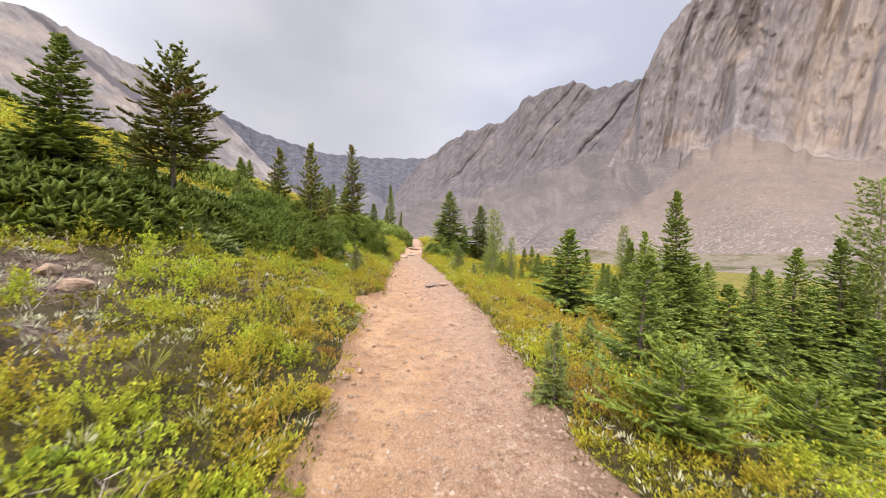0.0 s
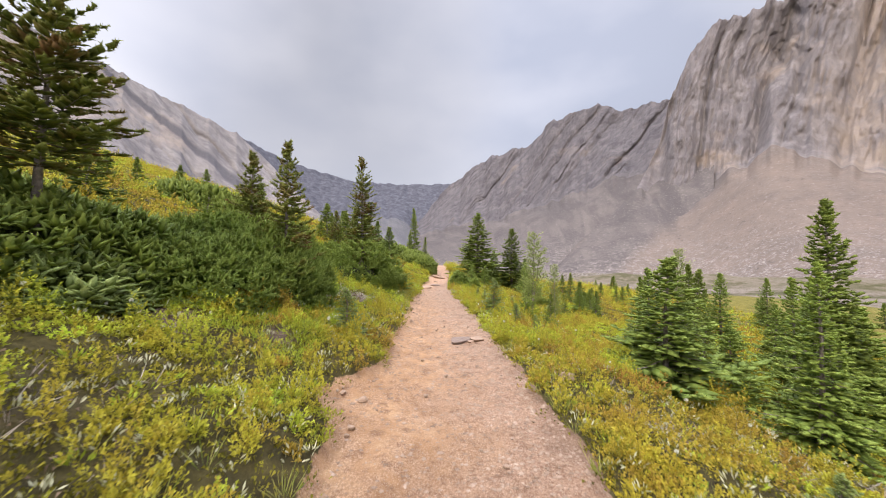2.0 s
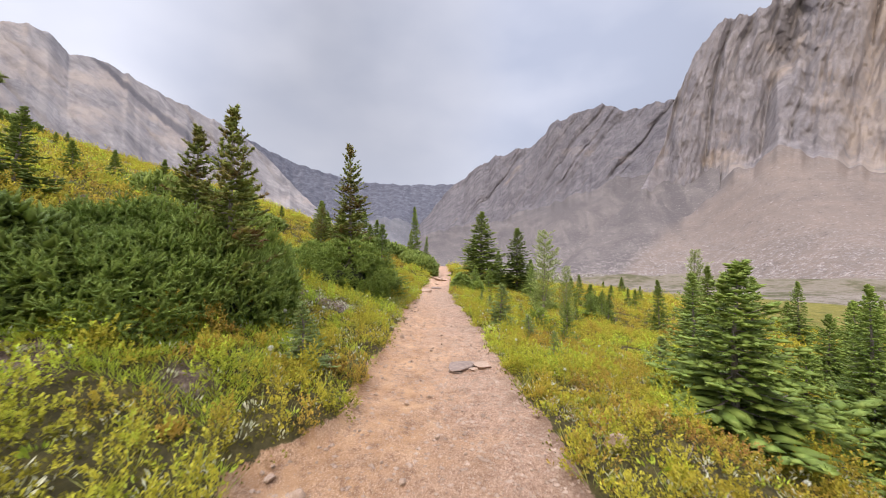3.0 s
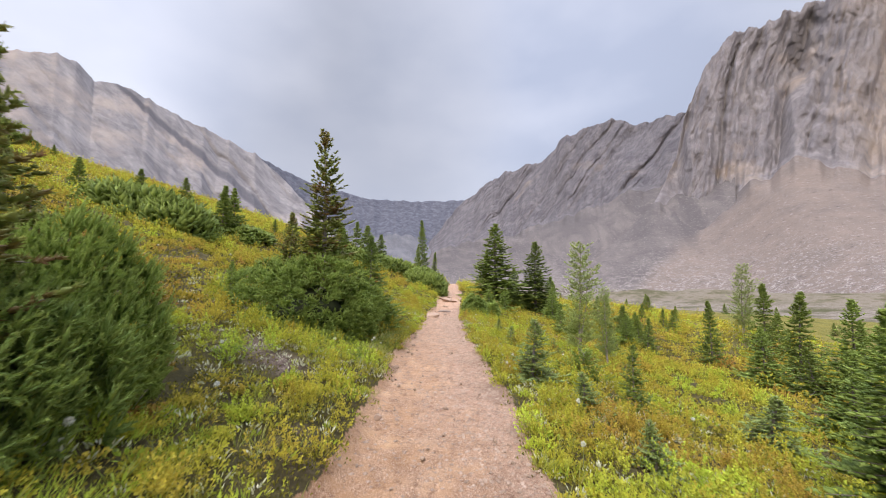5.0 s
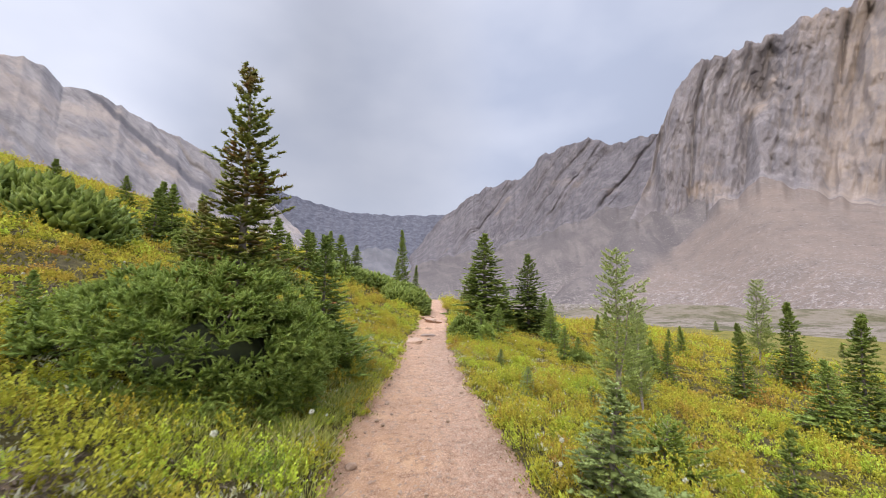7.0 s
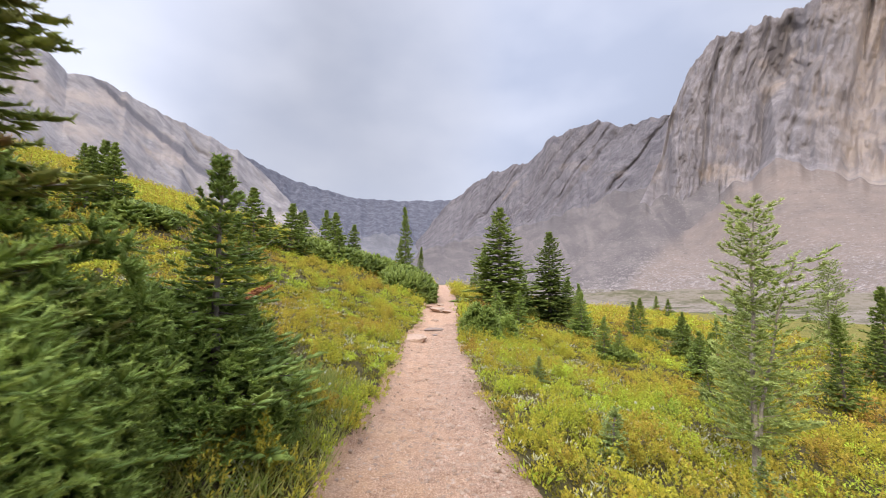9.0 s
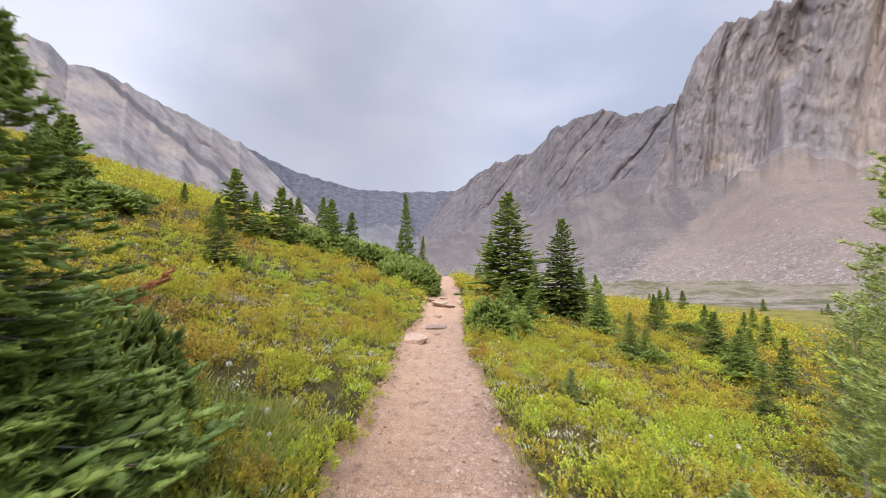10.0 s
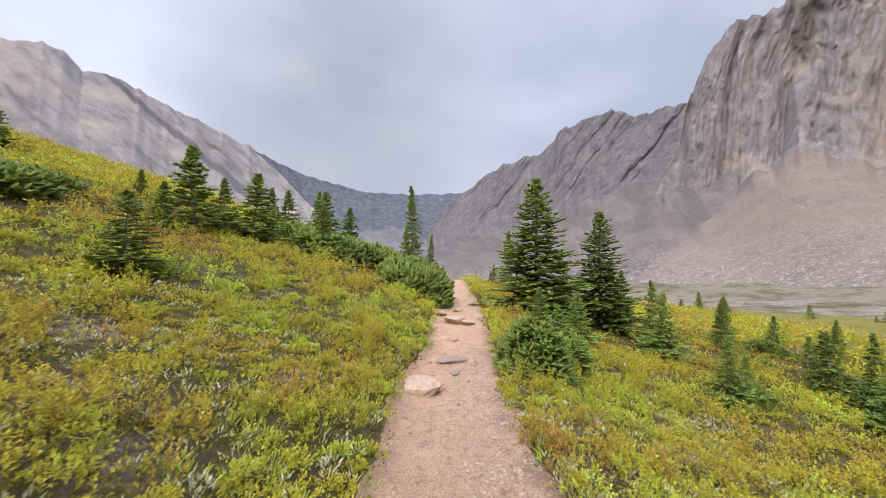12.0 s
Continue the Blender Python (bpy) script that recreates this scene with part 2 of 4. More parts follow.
def scree_material(name, a, b, c):
    n = Nodes(name, 0.95)
    p = n.place()
    col = n.ramp(n.noise(n.place((.012, .012, .012)), 1.2, 9, .7), (.3, a), (.5, b), (.7, c))
    fan = n.add("ShaderNodeCombineXYZ")
    n.wire(n.attribute("along"), fan.inputs["X"])
    n.wire(n.attribute("up"), fan.inputs["Y"])
    col = n.mix(n.ramp(n.noise(fan.outputs["Vector"], .8, 4, .6, .6), (.40, (.8,) * 3), (.56, (0, 0, 0))), col, a)
    col = n.mix(n.ramp(n.noise(fan.outputs["Vector"], 1.9, 4, .6, .6), (.50, (0, 0, 0)), (.68, (.8,) * 3)), col, c)
    col = n.mix(n.attribute("east"), col, n.mix(n.ramp(n.noise(n.place((.02, .02, .02)), 1.5, 7, .7), (.35, (0, 0, 0)), (.65, (1, 1, 1))), (c[0] * .95, c[1] * .90, c[2] * .85), (c[0] * 1.25, c[1] * 1.14, c[2] * 1.03)))
    speck = n.ramp(n.noise(p, .3, 7, .85), (.56, (0, 0, 0)), (.66, (.75,) * 3))
    col = n.mix(speck, col, (.42, .375, .35))
    # the largest blocks roll furthest down the fan
    blocks = n.ramp(n.noise(p, .17, 6, .9), (.50, (0, 0, 0)), (.56, (1, 1, 1)))
    low = n.ramp(n.attribute("up"), (.08, (.8,) * 3), (.75, (0, 0, 0)))
    col = n.mix(n.mix(1.0, blocks, low, "MULTIPLY"), col, n.ramp(n.noise(p, .6, 3, .8), (.4, (.10, .085, .08)), (.6, (.46, .41, .38))))
    col = n.mix(n.ramp(n.noise(p, .21, 7, .85), (.34, (.8,) * 3), (.45, (0, 0, 0))), col, (.07, .057, .053))
    return n.colour(col).bump(n.noise(p, .25, 9, .8), .6, 1.0).mat


EARTH = ground_material()
BARK = bark_material()
PALEBARK = bark_material("pale_bark", 1.7)
FIR = needle_material("fir_needles", (.060, .095, .020), (.18, .255, .050), (.41, .49, .11))
# the shade inside a thicket, put into a near-black green
INNER_SHADE = needle_material("inner_shade", (.012, .014, .007), (.024, .030, .011), (.05, .06, .020))
FIR_BROWN = needle_material("fir_needles_browned", (.065, .09, .023), (.19, .235, .055), (.40, .43, .115), .6)
FIR_BLUE = needle_material("blue_green_needles", (.11, .155, .052), (.26, .34, .105), (.48, .57, .20))
FIR_FRESH = needle_material("fresh_fir_needles", (.09, .145, .032), (.24, .35, .07), (.50, .60, .15))
FIR_LIME = needle_material("lime_needles", (.13, .20, .035), (.29, .39, .07), (.50, .60, .13))
LARCH = needle_material("larch_needles", (.24, .31, .09), (.40, .48, .15), (.58, .66, .24))
HEATH = heath_material()
SILVER = leaf_material("silvery_leaves", (.42, .43, .27), (.74, .73, .54))
GRASS = leaf_material("grass_blades", (.20, .27, .05), (.50, .48, .16))
RUST = leaf_material("rusty_needles", (.30, .11, .055), (.56, .27, .14), .2)
BROAD = leaf_material("broad_leaves", (.28, .38, .04), (.52, .60, .09))
LITTER = leaf_material("leaf_litter", (.10, .065, .045), (.34, .25, .18), .0)
UNDER = leaf_material("creeping_leaves", (.085, .085, .016), (.34, .31, .048))
TWIG = leaf_material("dry_twigs", (.20, .15, .12), (.48, .42, .36), .0)
PETAL = leaf_material("pale_petals", (.70, .70, .60), (.85, .85, .76))
STEM = leaf_material("flower_stem", (.25, .30, .12), (.32, .36, .16), .2)
PEBBLE = stone_material("pebble_stone", (.21, .14, .10), (.36, .25, .18), (.58, .44, .34))
BOULDER = stone_material("boulder_stone", (.20, .175, .16), (.28, .25, .23), (.38, .34, .31))
SLAB = stone_material("slab_stone", (.26, .18, .13), (.41, .29, .215), (.56, .415, .32))
DARKSLAB = stone_material("grey_slab_stone", (.17, .125, .105), (.26, .195, .165), (.37, .285, .235))
CLIFF = cliff_material("cliff_rock", (.165, .148, .152), (.23, .205, .208), (.31, .278, .275), (.44, .335, .25), .2)
CLIFF_MID = cliff_material("dark_ridge_rock", (.092, .084, .092), (.14, .127, .135), (.20, .18, .185), (.30, .235, .185), .15)
# distance haze is put into this rock's colour as a blue tint
CLIFF_FAR = cliff_material("hazed_cliff_rock", (.058, .06, .078), (.095, .097, .12), (.15, .151, .178), (.30, .29, .29), -.3)
CLIFF_LEFT = cliff_material("pale_cliff_rock", (.165, .152, .158), (.25, .23, .23), (.35, .322, .312), (.45, .37, .315), .5, 42)
SCREE = scree_material("scree_stones", (.095, .083, .083), (.125, .108, .105), (.175, .15, .14))
SCREE_LEFT = scree_material("pale_scree_stones", (.25, .228, .215), (.32, .288, .267), (.39, .35, .325))
# blue-grey again, the haze being part of the colour
SCREE_FAR = scree_material("hazed_scree_stones", (.10, .10, .11), (.135, .133, .145), (.18, .175, .185))


# ---- mesh helpers ----
def mesh_of(name, verts, faces, material, smooth_shade=False, **attributes):
    """A mesh from arrays: faces is (n, 3) or (n, 4)."""
    verts, faces = np.asarray(verts, np.float32), np.asarray(faces, np.int32)
    me = bpy.data.meshes.new(name)
    n, k = faces.shape
    me.vertices.add(len(verts))
    me.vertices.foreach_set("co", verts.ravel())
    me.loops.add(n * k)
    me.loops.foreach_set("vertex_index", faces.ravel())
    me.polygons.add(n)
    me.polygons.foreach_set("loop_start", np.arange(0, n * k, k, dtype=np.int32))
    for key, values in attributes.items():
        a = me.attributes.new(key, "FLOAT", "POINT")
        a.data.foreach_set("value", np.asarray(values, np.float32).ravel())
    me.materials.append(material)
    me.update(calc_edges=True)
    if smooth_shade:
        me.shade_smooth()
    return me


def grid_faces(rows, cols):
    i = np.arange(rows * cols).reshape(rows, cols)
    return np.stack((i[:-1, :-1], i[:-1, 1:], i[1:, 1:], i[1:, :-1]), -1).reshape(-1, 4)


def part(name, me, parent, label=""):
    ob = new(name, me)
    ob.parent = parent
    return tagged(ob, label) if label else ob


def unit(v):
    return v / np.maximum(np.linalg.norm(v, axis=-1, keepdims=True), 1e-9)


# ---- the lie of the land ----
def smooth(a, b, v):
    u = np.clip((v - a) / (b - a), 0.0, 1.0)
    return u * u * (3 - 2 * u)


def lattice(ix, iy, seed):
    """Repeatable random numbers in 0..1 on whole-number grid points."""
    h = (ix.astype(np.int64) * 374761393 + iy.astype(np.int64) * 668265263 + seed * 974711) & 0x7FFFFFFF
    h = ((h ^ (h >> 13)) * 1274126177) & 0x7FFFFFFF
    return ((h ^ (h >> 16)) & 0xFFFF) / 65535.0


def grain(x, y, seed=0):
    """Smooth value noise in -1..1."""
    ix, iy = np.floor(x), np.floor(y)
    fx, fy = x - ix, y - iy
    fx, fy = fx * fx * (3 - 2 * fx), fy * fy * (3 - 2 * fy)
    a, b = lattice(ix, iy, seed), lattice(ix + 1, iy, seed)
    c, d = lattice(ix, iy + 1, seed), lattice(ix + 1, iy + 1, seed)
    return 2 * (a + (b - a) * fx + (c - a) * fy + (a - b - c + d) * fx * fy) - 1


def fbm(x, y, octaves=4, seed=0):
    total, size = 0.0, 1.0
    for k in range(octaves):
        total = total + size * grain(x * 2 ** k + 17.3 * k, y * 2 ** k - 9.1 * k, seed + k)
        size *= 0.5
    return total


def trail_z(y):
    return np.interp(y, (-40, -8, -4, -1, 1.4, 6, 9.3, 13, 16.4, 20.7, 30, 42, 60, 120, 300),
                     (-2.0, -.33, -.2, -.08, .02, 0, .05, 0, -.08, .3, .72, .9, .1, -5, -9))


def trail_left(y):
    return np.interp(y, (-8, -3, -0.4, 0.35, 1.1, 3, 5, 7.4, 10.5, 13.8, 16.5, 18, 21, 27, 40),
                     (-.5, -.66, -.68, -1.0, -.6, -.62, -.55, -.76, -.6, -.64, -.76, -.45, -.47, -.35, -.3))


def trail_right(y):
    return np.interp(y, (-8, -3, 0, 3, 5.5, 7.5, 10, 15, 17.5, 20, 25, 40),
                     (1.2, 1.09, 1.1, 1.0, .95, .82, .68, .66, .68, .8, .85, 1.1))


def land(x, y):
    """Height of the bare ground."""
    x, y = np.asarray(x, float), np.asarray(y, float)
    z = trail_z(y)
    wob = 0.07 * fbm(y * 1.7, x * 1.7, 3, 5)
    dl, dr = trail_left(y) + wob - x, x - trail_right(y) + wob
    fade = 1 - smooth(50, 160, y)
    up = np.interp(dl, (0, .06, .3, 1.5, 10, 30, 70, 110, 400), (0, .1, .22, .6, 3.65, 10.1, 21.5, 23, 8))
    down = np.interp(dr, (0, .8, 4.3, 7, 11, 20, 43, 80, 150, 400), (0, .1, 1.18, 1.5, 2.0, 2.7, 3.9, 7.6, 9, 9.5))
    down = down * (1 - smooth(60, 300, y)) + (9 + z) * 0 * smooth(60, 300, y)
    z = z + np.where(dl > 0, up * fade, 0) - np.where(dr > 0, down, 0)
    off = smooth(0.0, 0.5, np.maximum(dl, dr))
    z = z + off * (0.05 * fbm(x * 1.3, y * 1.3, 3, 11) + 0.15 * smooth(3, 12, np.maximum(dl, dr)) * fbm(x * .22, y * .22, 3, 23))
    on = 1 - smooth(0, .3, np.maximum(dl, dr))
    mid = (x - trail_left(y)) / (trail_right(y) - trail_left(y))
    z = z - on * 0.05 * np.sin(np.pi * np.clip(mid, 0, 1)) + on * (0.012 * fbm(x * 5, y * 5, 3, 31) + 0.02 * grain(x * 1.6, y * 1.6, 8))
    r, az = np.hypot(x, y - 6), np.degrees(np.arctan2(x, y - 6))
    bank = 5.5 * np.exp(-((r - 205 - .6 * (az - 35)) / 26) ** 2) * smooth(17, 25, az) * (1 - smooth(75, 95, az)) * (1 + .25 * fbm(az * .3, r * .02, 3, 19))
    return np.maximum(z, -9.6 + 0.5 * fbm(x * .02, y * .02, 3, 3) + bank)


# ---- ground ----
def spaced(near, step, reach, growth):
    out, s = [near], step
    while out[-1] < reach:
        s *= growth
        out.append(out[-1] + s)
    return out


# bare patches of soil: x, y, radius
BARE = ((-2.9, -2.7, .45), (-2.2, -3.6, .3), (-2.6, .55, .22), (-1.7, .9, .16), (-2.1, 5.3, .3), (-1.6, 5.0, .22), (-2.6, 13.4, .25), (-1.9, 13.0, .22), (-3.4, 14.4, .3), (-1.7, 14.6, .2), (2.4, 15.0, .3), (2.2, .4, .3))


def bare_soil(x, y):
    total = 0 * x
    for bx, by, br in BARE:
        total = total + np.exp(-((x - bx) ** 2 + (y - by) ** 2) / br ** 2)
    return np.clip(total * 1.3 + .4 * fbm(x * 2.2, y * 2.2, 3, 66) * (total > .05), 0, 1)


def build_ground():
    xs = np.array([-v for v in reversed(spaced(3.0, .08, 3500, 1.085)[1:])] + list(np.arange(-3.0, 3.001, .08)) + spaced(3.0, .08, 3500, 1.085)[1:])
    ys = np.array([-9 - v for v in reversed(spaced(0.0, .2, 3000, 1.2)[1:])] + list(np.arange(-9.0, 22.0, .085)) + spaced(22.0, .085, 3500, 1.065)[1:])
    x, y = np.meshgrid(xs, ys)
    z = land(x, y)
    dl, dr = trail_left(y) + .07 * fbm(y * 1.7, x * 1.7, 3, 5) - x, x - trail_right(y) + .07 * fbm(y * 1.7, x * 1.7, 3, 5)
    edge = np.maximum(dl, dr)
    hummock = smooth(.15, .6, edge) * (1 - smooth(20, 60, edge)) * .05 * (fbm(x * 2.3, y * 2.3, 2, 41) + .3)
    me = mesh_of("ground", np.stack((x, y, z + hummock), -1).reshape(-1, 3), grid_faces(len(ys), len(xs)), EARTH, True,
                 trail=(1 - smooth(-.02, .14, edge)) * (1 - smooth(48, 60, y)),
                 across=(x - trail_left(y)) / (trail_right(y) - trail_left(y)) + .15 * fbm(x * 2, y * 2, 3, 77),
                 bare=bare_soil(x, y),
                 bank=smooth(-8.6, -6.6, z) * smooth(110, 140, np.hypot(x, y)) * (x > 0), far=smooth(9, 22, edge + np.maximum(0, y - 26)), valley=np.maximum(smooth(-5.0, -7.0, z), smooth(80, 120, np.hypot(x, y)) * (x > 0)))
    return tagged(new("ground", me), "gravel trail through green and rust-coloured alpine heath", "ground", kind="structure")


ground = build_ground()


# ---- mountains ----
def mountain(name, label, span, ridge, base, radii, cliff, scree, seed, ribs, rib_wide, lean=0.0, steps=.11, jag=.25, back=260, strata=0.0, rows=70, blocky=0.0, tan=None, gully=None, calm=-90):
    """A mountainside round the valley: ridge and base are (bearing, elevation) tables in degrees seen from the trail,
    radii three (bearing, metres) tables for the foot, the cliff's base and the ridge."""
    az = np.arange(span[0], span[1], steps)
    eye = np.array((0.0, 6.0, 1.5))

    def table(rows_):
        return np.interp(az, [r[0] for r in rows_], [r[1] for r in rows_])
    r_foot, r_base, r_top = (table(t) for t in radii)
    el_top = table(ridge) + jag * fbm(az * 1.1, az * 0, 6, seed) * np.clip((table(ridge) - table(base)) / 4, 0, 1)
    el_base = table(base) + .6 * fbm(az * .55, az * 0, 3, seed + 9) * np.clip((table(ridge) - table(base)) / 2, 0, 1)
    el_base = np.minimum(el_base, el_top - .02)
    z_foot = np.full_like(az, -10.5)
    z_base, z_top = r_base * np.tan(np.radians(el_base)), r_top * np.tan(np.radians(el_top))
    sa, ca = np.sin(np.radians(az)), np.cos(np.radians(az))

    def tint(v):
        return 0 * v + 0 * az if tan is None else smooth(tan[0], tan[1], az + tan[2] * (1 - v) + .9 * fbm(az * .35, v * 3, 3, seed + 40))

    def broken(u, w, k):
        """Columns of fractured rock: one step for each block."""
        i = np.floor(u)
        return lattice(i, np.floor(w + 7 * lattice(i, 0 * i, k)), k + 1)

    def sheet(part_name, r, z, mat, **attributes):
        pts = np.stack((r * sa + eye[0], r * ca + eye[1], z + eye[2]), -1)
        return mesh_of(part_name, pts.reshape(-1, 3), grid_faces(*r.shape), mat, part_name == "scree" or not blocky, **attributes)
    v = np.linspace(0, 1, rows)[:, None]
    # cliff: buttresses that run down the face, broken by ledges
    along = np.radians(az)[None, :] * r_top[None, :].mean()
    warp = along + lean * v * (z_top - z_base)[None, :] + 9 * fbm(along / 90, v * 1.6, 2, seed + 3) + 1.2 * fbm(along / 20, v * 5, 2, seed + 5)
    rib = 1.3 * (1 - np.exp(-2.7 * np.abs(grain(warp / rib_wide, v * .25, seed + 1)))) + .2
    rib = rib + .5 * (1 - np.exp(-3.2 * np.abs(grain(warp / (rib_wide * .37), v * .8, seed + 2)))) + .12 * np.abs(grain(warp / (rib_wide * .15), v * 2.5, seed + 4)) + .05 * fbm(warp / (rib_wide * .06), v * 12, 3, seed + 6)
    r = r_base + (r_top - r_base) * v ** .8
    z = z_base + (z_top - z_base) * v
    nominal = r
    z = z + strata * np.sin(v * 46 + along / 90) * smooth(0, .1, v) * smooth(1, .9, v)
    ledge = np.sin(v * (z_top - z_base)[None, :] / 7.5 + 2.2 * fbm(along / 40, v * 3, 3, seed + 12)) * 1.0 * np.clip(.4 + fbm(along / 30, v * 5, 2, seed + 13), 0, 1)
    chip = 2.0 * np.abs(fbm(warp / 16, v * (z_top - z_base)[None, :] / 30, 4, seed + 15))
    tall = np.clip((z_top - z_base - 40) / 170, 0, 1)[None, :]
    rib = 1.2 + (rib - 1.2) * smooth(calm, calm + 4.5, az)
    r = r + (ribs * (1.75 - rib) - ledge * ribs / 40 - chip * ribs / 40) * tall * smooth(-.03, .06, v) * (1 - .45 * smooth(.8, 1, v))
    if blocky:
        rise = v * (z_top - z_base)[None, :] + 5 * fbm(along / 22, v * 9, 3, seed + 30)
        shift = warp + 2.5 * fbm(along / 14, v * 8, 3, seed + 31)
        r = r - blocky * (3.4 * broken(shift / 13, rise / 52, seed + 32) + 2.2 * broken(shift / 5.5, rise / 19, seed + 34) + 1.3 * broken(shift / 2.6, rise / 7, seed + 36)) * tall * smooth(-.03, .06, v)
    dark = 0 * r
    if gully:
        # a shallow gully, coloured darker, that slants down the face: bearings at the ridge and at the foot, width in
        # degrees
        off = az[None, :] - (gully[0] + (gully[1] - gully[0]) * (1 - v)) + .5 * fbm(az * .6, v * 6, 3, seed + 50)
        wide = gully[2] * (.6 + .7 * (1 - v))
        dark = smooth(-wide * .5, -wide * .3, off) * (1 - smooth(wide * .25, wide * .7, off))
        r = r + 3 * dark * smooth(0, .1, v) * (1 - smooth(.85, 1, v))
    z = z * r / nominal
    tail = np.linspace(0, 1, 6)[1:, None]
    r = np.concatenate((r, r[-1] + back * tail))
    z = np.concatenate((z, z[-1] - back * .9 * tail))
    top = tagged(new(name), label, "mountain")
    east = np.concatenate([smooth(45.5, 49.5, az + 2.5 * fbm(az * .35, q * 3, 3, seed + 41)) * (tan is not None) for q in (v, 1 + tail)])
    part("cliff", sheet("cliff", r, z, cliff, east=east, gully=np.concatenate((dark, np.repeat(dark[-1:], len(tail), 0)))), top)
    # scree: fans of loose stone from the cliff's foot to the valley
    v = np.linspace(-.03, 1.03, 36)[:, None]
    r = r_foot + (r_base - r_foot) * v
    soft = np.pad(table(base), 36, mode="edge")
    for _ in range(3):
        soft = np.convolve(soft, np.ones(25) / 25, "valid")
    even = r_base * np.tan(np.radians(soft)) + 0 * az
    z = z_foot + (even - z_foot) * (np.abs(v) ** 1.12) * np.sign(v) + (z_base - even) * smooth(.72, 1, v)
    along = np.radians(az)[None, :] * 600
    bulge = fbm(along / 150 + v * .5, v * .5, 2, seed + 20) * 7 + fbm(along / 45 + v, v * 3, 2, seed + 21) * 1.0
    part("scree", sheet("scree", r + bulge * smooth(0, .25, v) * (1 - .8 * smooth(.9, 1.03, v)), z, scree, along=along / 38 + 1.3 * v + 0 * r, up=v * 1.6 + 0 * r, east=tint(v)), top)
    return top


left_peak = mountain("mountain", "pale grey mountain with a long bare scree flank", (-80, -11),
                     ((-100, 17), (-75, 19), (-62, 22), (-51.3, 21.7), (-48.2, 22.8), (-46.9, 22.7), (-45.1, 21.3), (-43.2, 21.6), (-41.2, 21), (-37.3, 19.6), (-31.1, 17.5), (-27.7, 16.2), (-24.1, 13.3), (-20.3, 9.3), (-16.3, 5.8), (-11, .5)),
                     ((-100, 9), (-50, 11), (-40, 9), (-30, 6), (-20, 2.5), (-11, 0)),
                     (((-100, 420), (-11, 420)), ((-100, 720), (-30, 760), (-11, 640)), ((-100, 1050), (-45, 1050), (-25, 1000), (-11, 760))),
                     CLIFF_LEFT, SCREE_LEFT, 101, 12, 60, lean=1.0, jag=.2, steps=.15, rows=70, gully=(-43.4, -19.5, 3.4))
headwall = mountain("mountain", "dark headwall closing the valley, tinted blue-grey for haze, with level rock bands", (-36, 12),
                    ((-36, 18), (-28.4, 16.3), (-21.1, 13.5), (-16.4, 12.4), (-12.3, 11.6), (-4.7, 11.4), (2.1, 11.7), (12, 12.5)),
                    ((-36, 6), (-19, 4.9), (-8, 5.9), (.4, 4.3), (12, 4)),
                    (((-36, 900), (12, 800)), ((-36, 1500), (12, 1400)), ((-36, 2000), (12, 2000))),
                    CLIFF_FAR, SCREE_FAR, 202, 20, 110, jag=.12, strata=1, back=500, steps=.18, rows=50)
mid_ridge = mountain("mountain", "grey rocky ridge with ribbed cliffs above brown scree", (-4, 37),
                     ((-4, 4.6), (-1, 8.4), (2.1, 11.6), (4.3, 13.3), (8.1, 15.6), (13.9, 17.2), (17.2, 20.2), (19.5, 20.6), (23.3, 21.7), (26.1, 20.4), (30.7, 20.7), (37, 20.5)),
                     ((-4, 3.4), (-1.3, 4.3), (4.7, 5.5), (8.9, 6.6), (17, 8.9), (23, 10.9), (27.9, 12), (31, 13), (37, 13.5)),
                     (((-4, 640), (15, 480), (37, 430)), ((-4, 1250), (15, 960), (37, 760)), ((-4, 1500), (2, 1560), (15, 1300), (37, 1050))),
                     CLIFF_MID, SCREE, 303, 26, 85, lean=-.8, jag=.3, rows=90, blocky=1.2)
tower = mountain("mountain", "towering grey limestone cliff with deep vertical buttresses above a scree fan", (17, 80),
                 ((17, -1.6), (20.5, 2.6), (24.5, 6.1), (27, 8.5), (28.2, 9.92), (28.9, 11.2), (29.6, 12.6), (30.9, 15.8), (32, 20.3), (33.3, 23.2), (34.6, 25.6), (37, 27.6), (40.2, 27.8), (43.6, 28.2), (55, 29), (70, 25), (100, 20)),
                 ((17, -1.7), (20.5, 2.5), (24.5, 6), (27, 8.4), (28.2, 9.8), (28.9, 10.2), (30, 9.7), (31.6, 8.8), (34, 8.7), (36.8, 10.4), (39.5, 11.6), (42.4, 12.7), (45.5, 11.8), (48.5, 10.5), (51.3, 8.5), (56, 8.3), (100, 8)),
                 (((17, 405), (36, 390), (50, 300), (100, 300)), ((17, 410), (20.5, 500), (24.5, 600), (27, 660), (28.5, 692), (29.5, 705), (33, 685), (40, 640), (100, 600)), ((17, 420), (20.5, 510), (24.5, 612), (27, 674), (28.2, 710), (29.5, 750), (31, 790), (37, 850), (100, 850))),
                 CLIFF, SCREE, 404, 72, 74, lean=-.16, jag=.5, steps=.09, rows=130, blocky=1.0, calm=28.5, tan=(37.2, 40.4, 12.5))


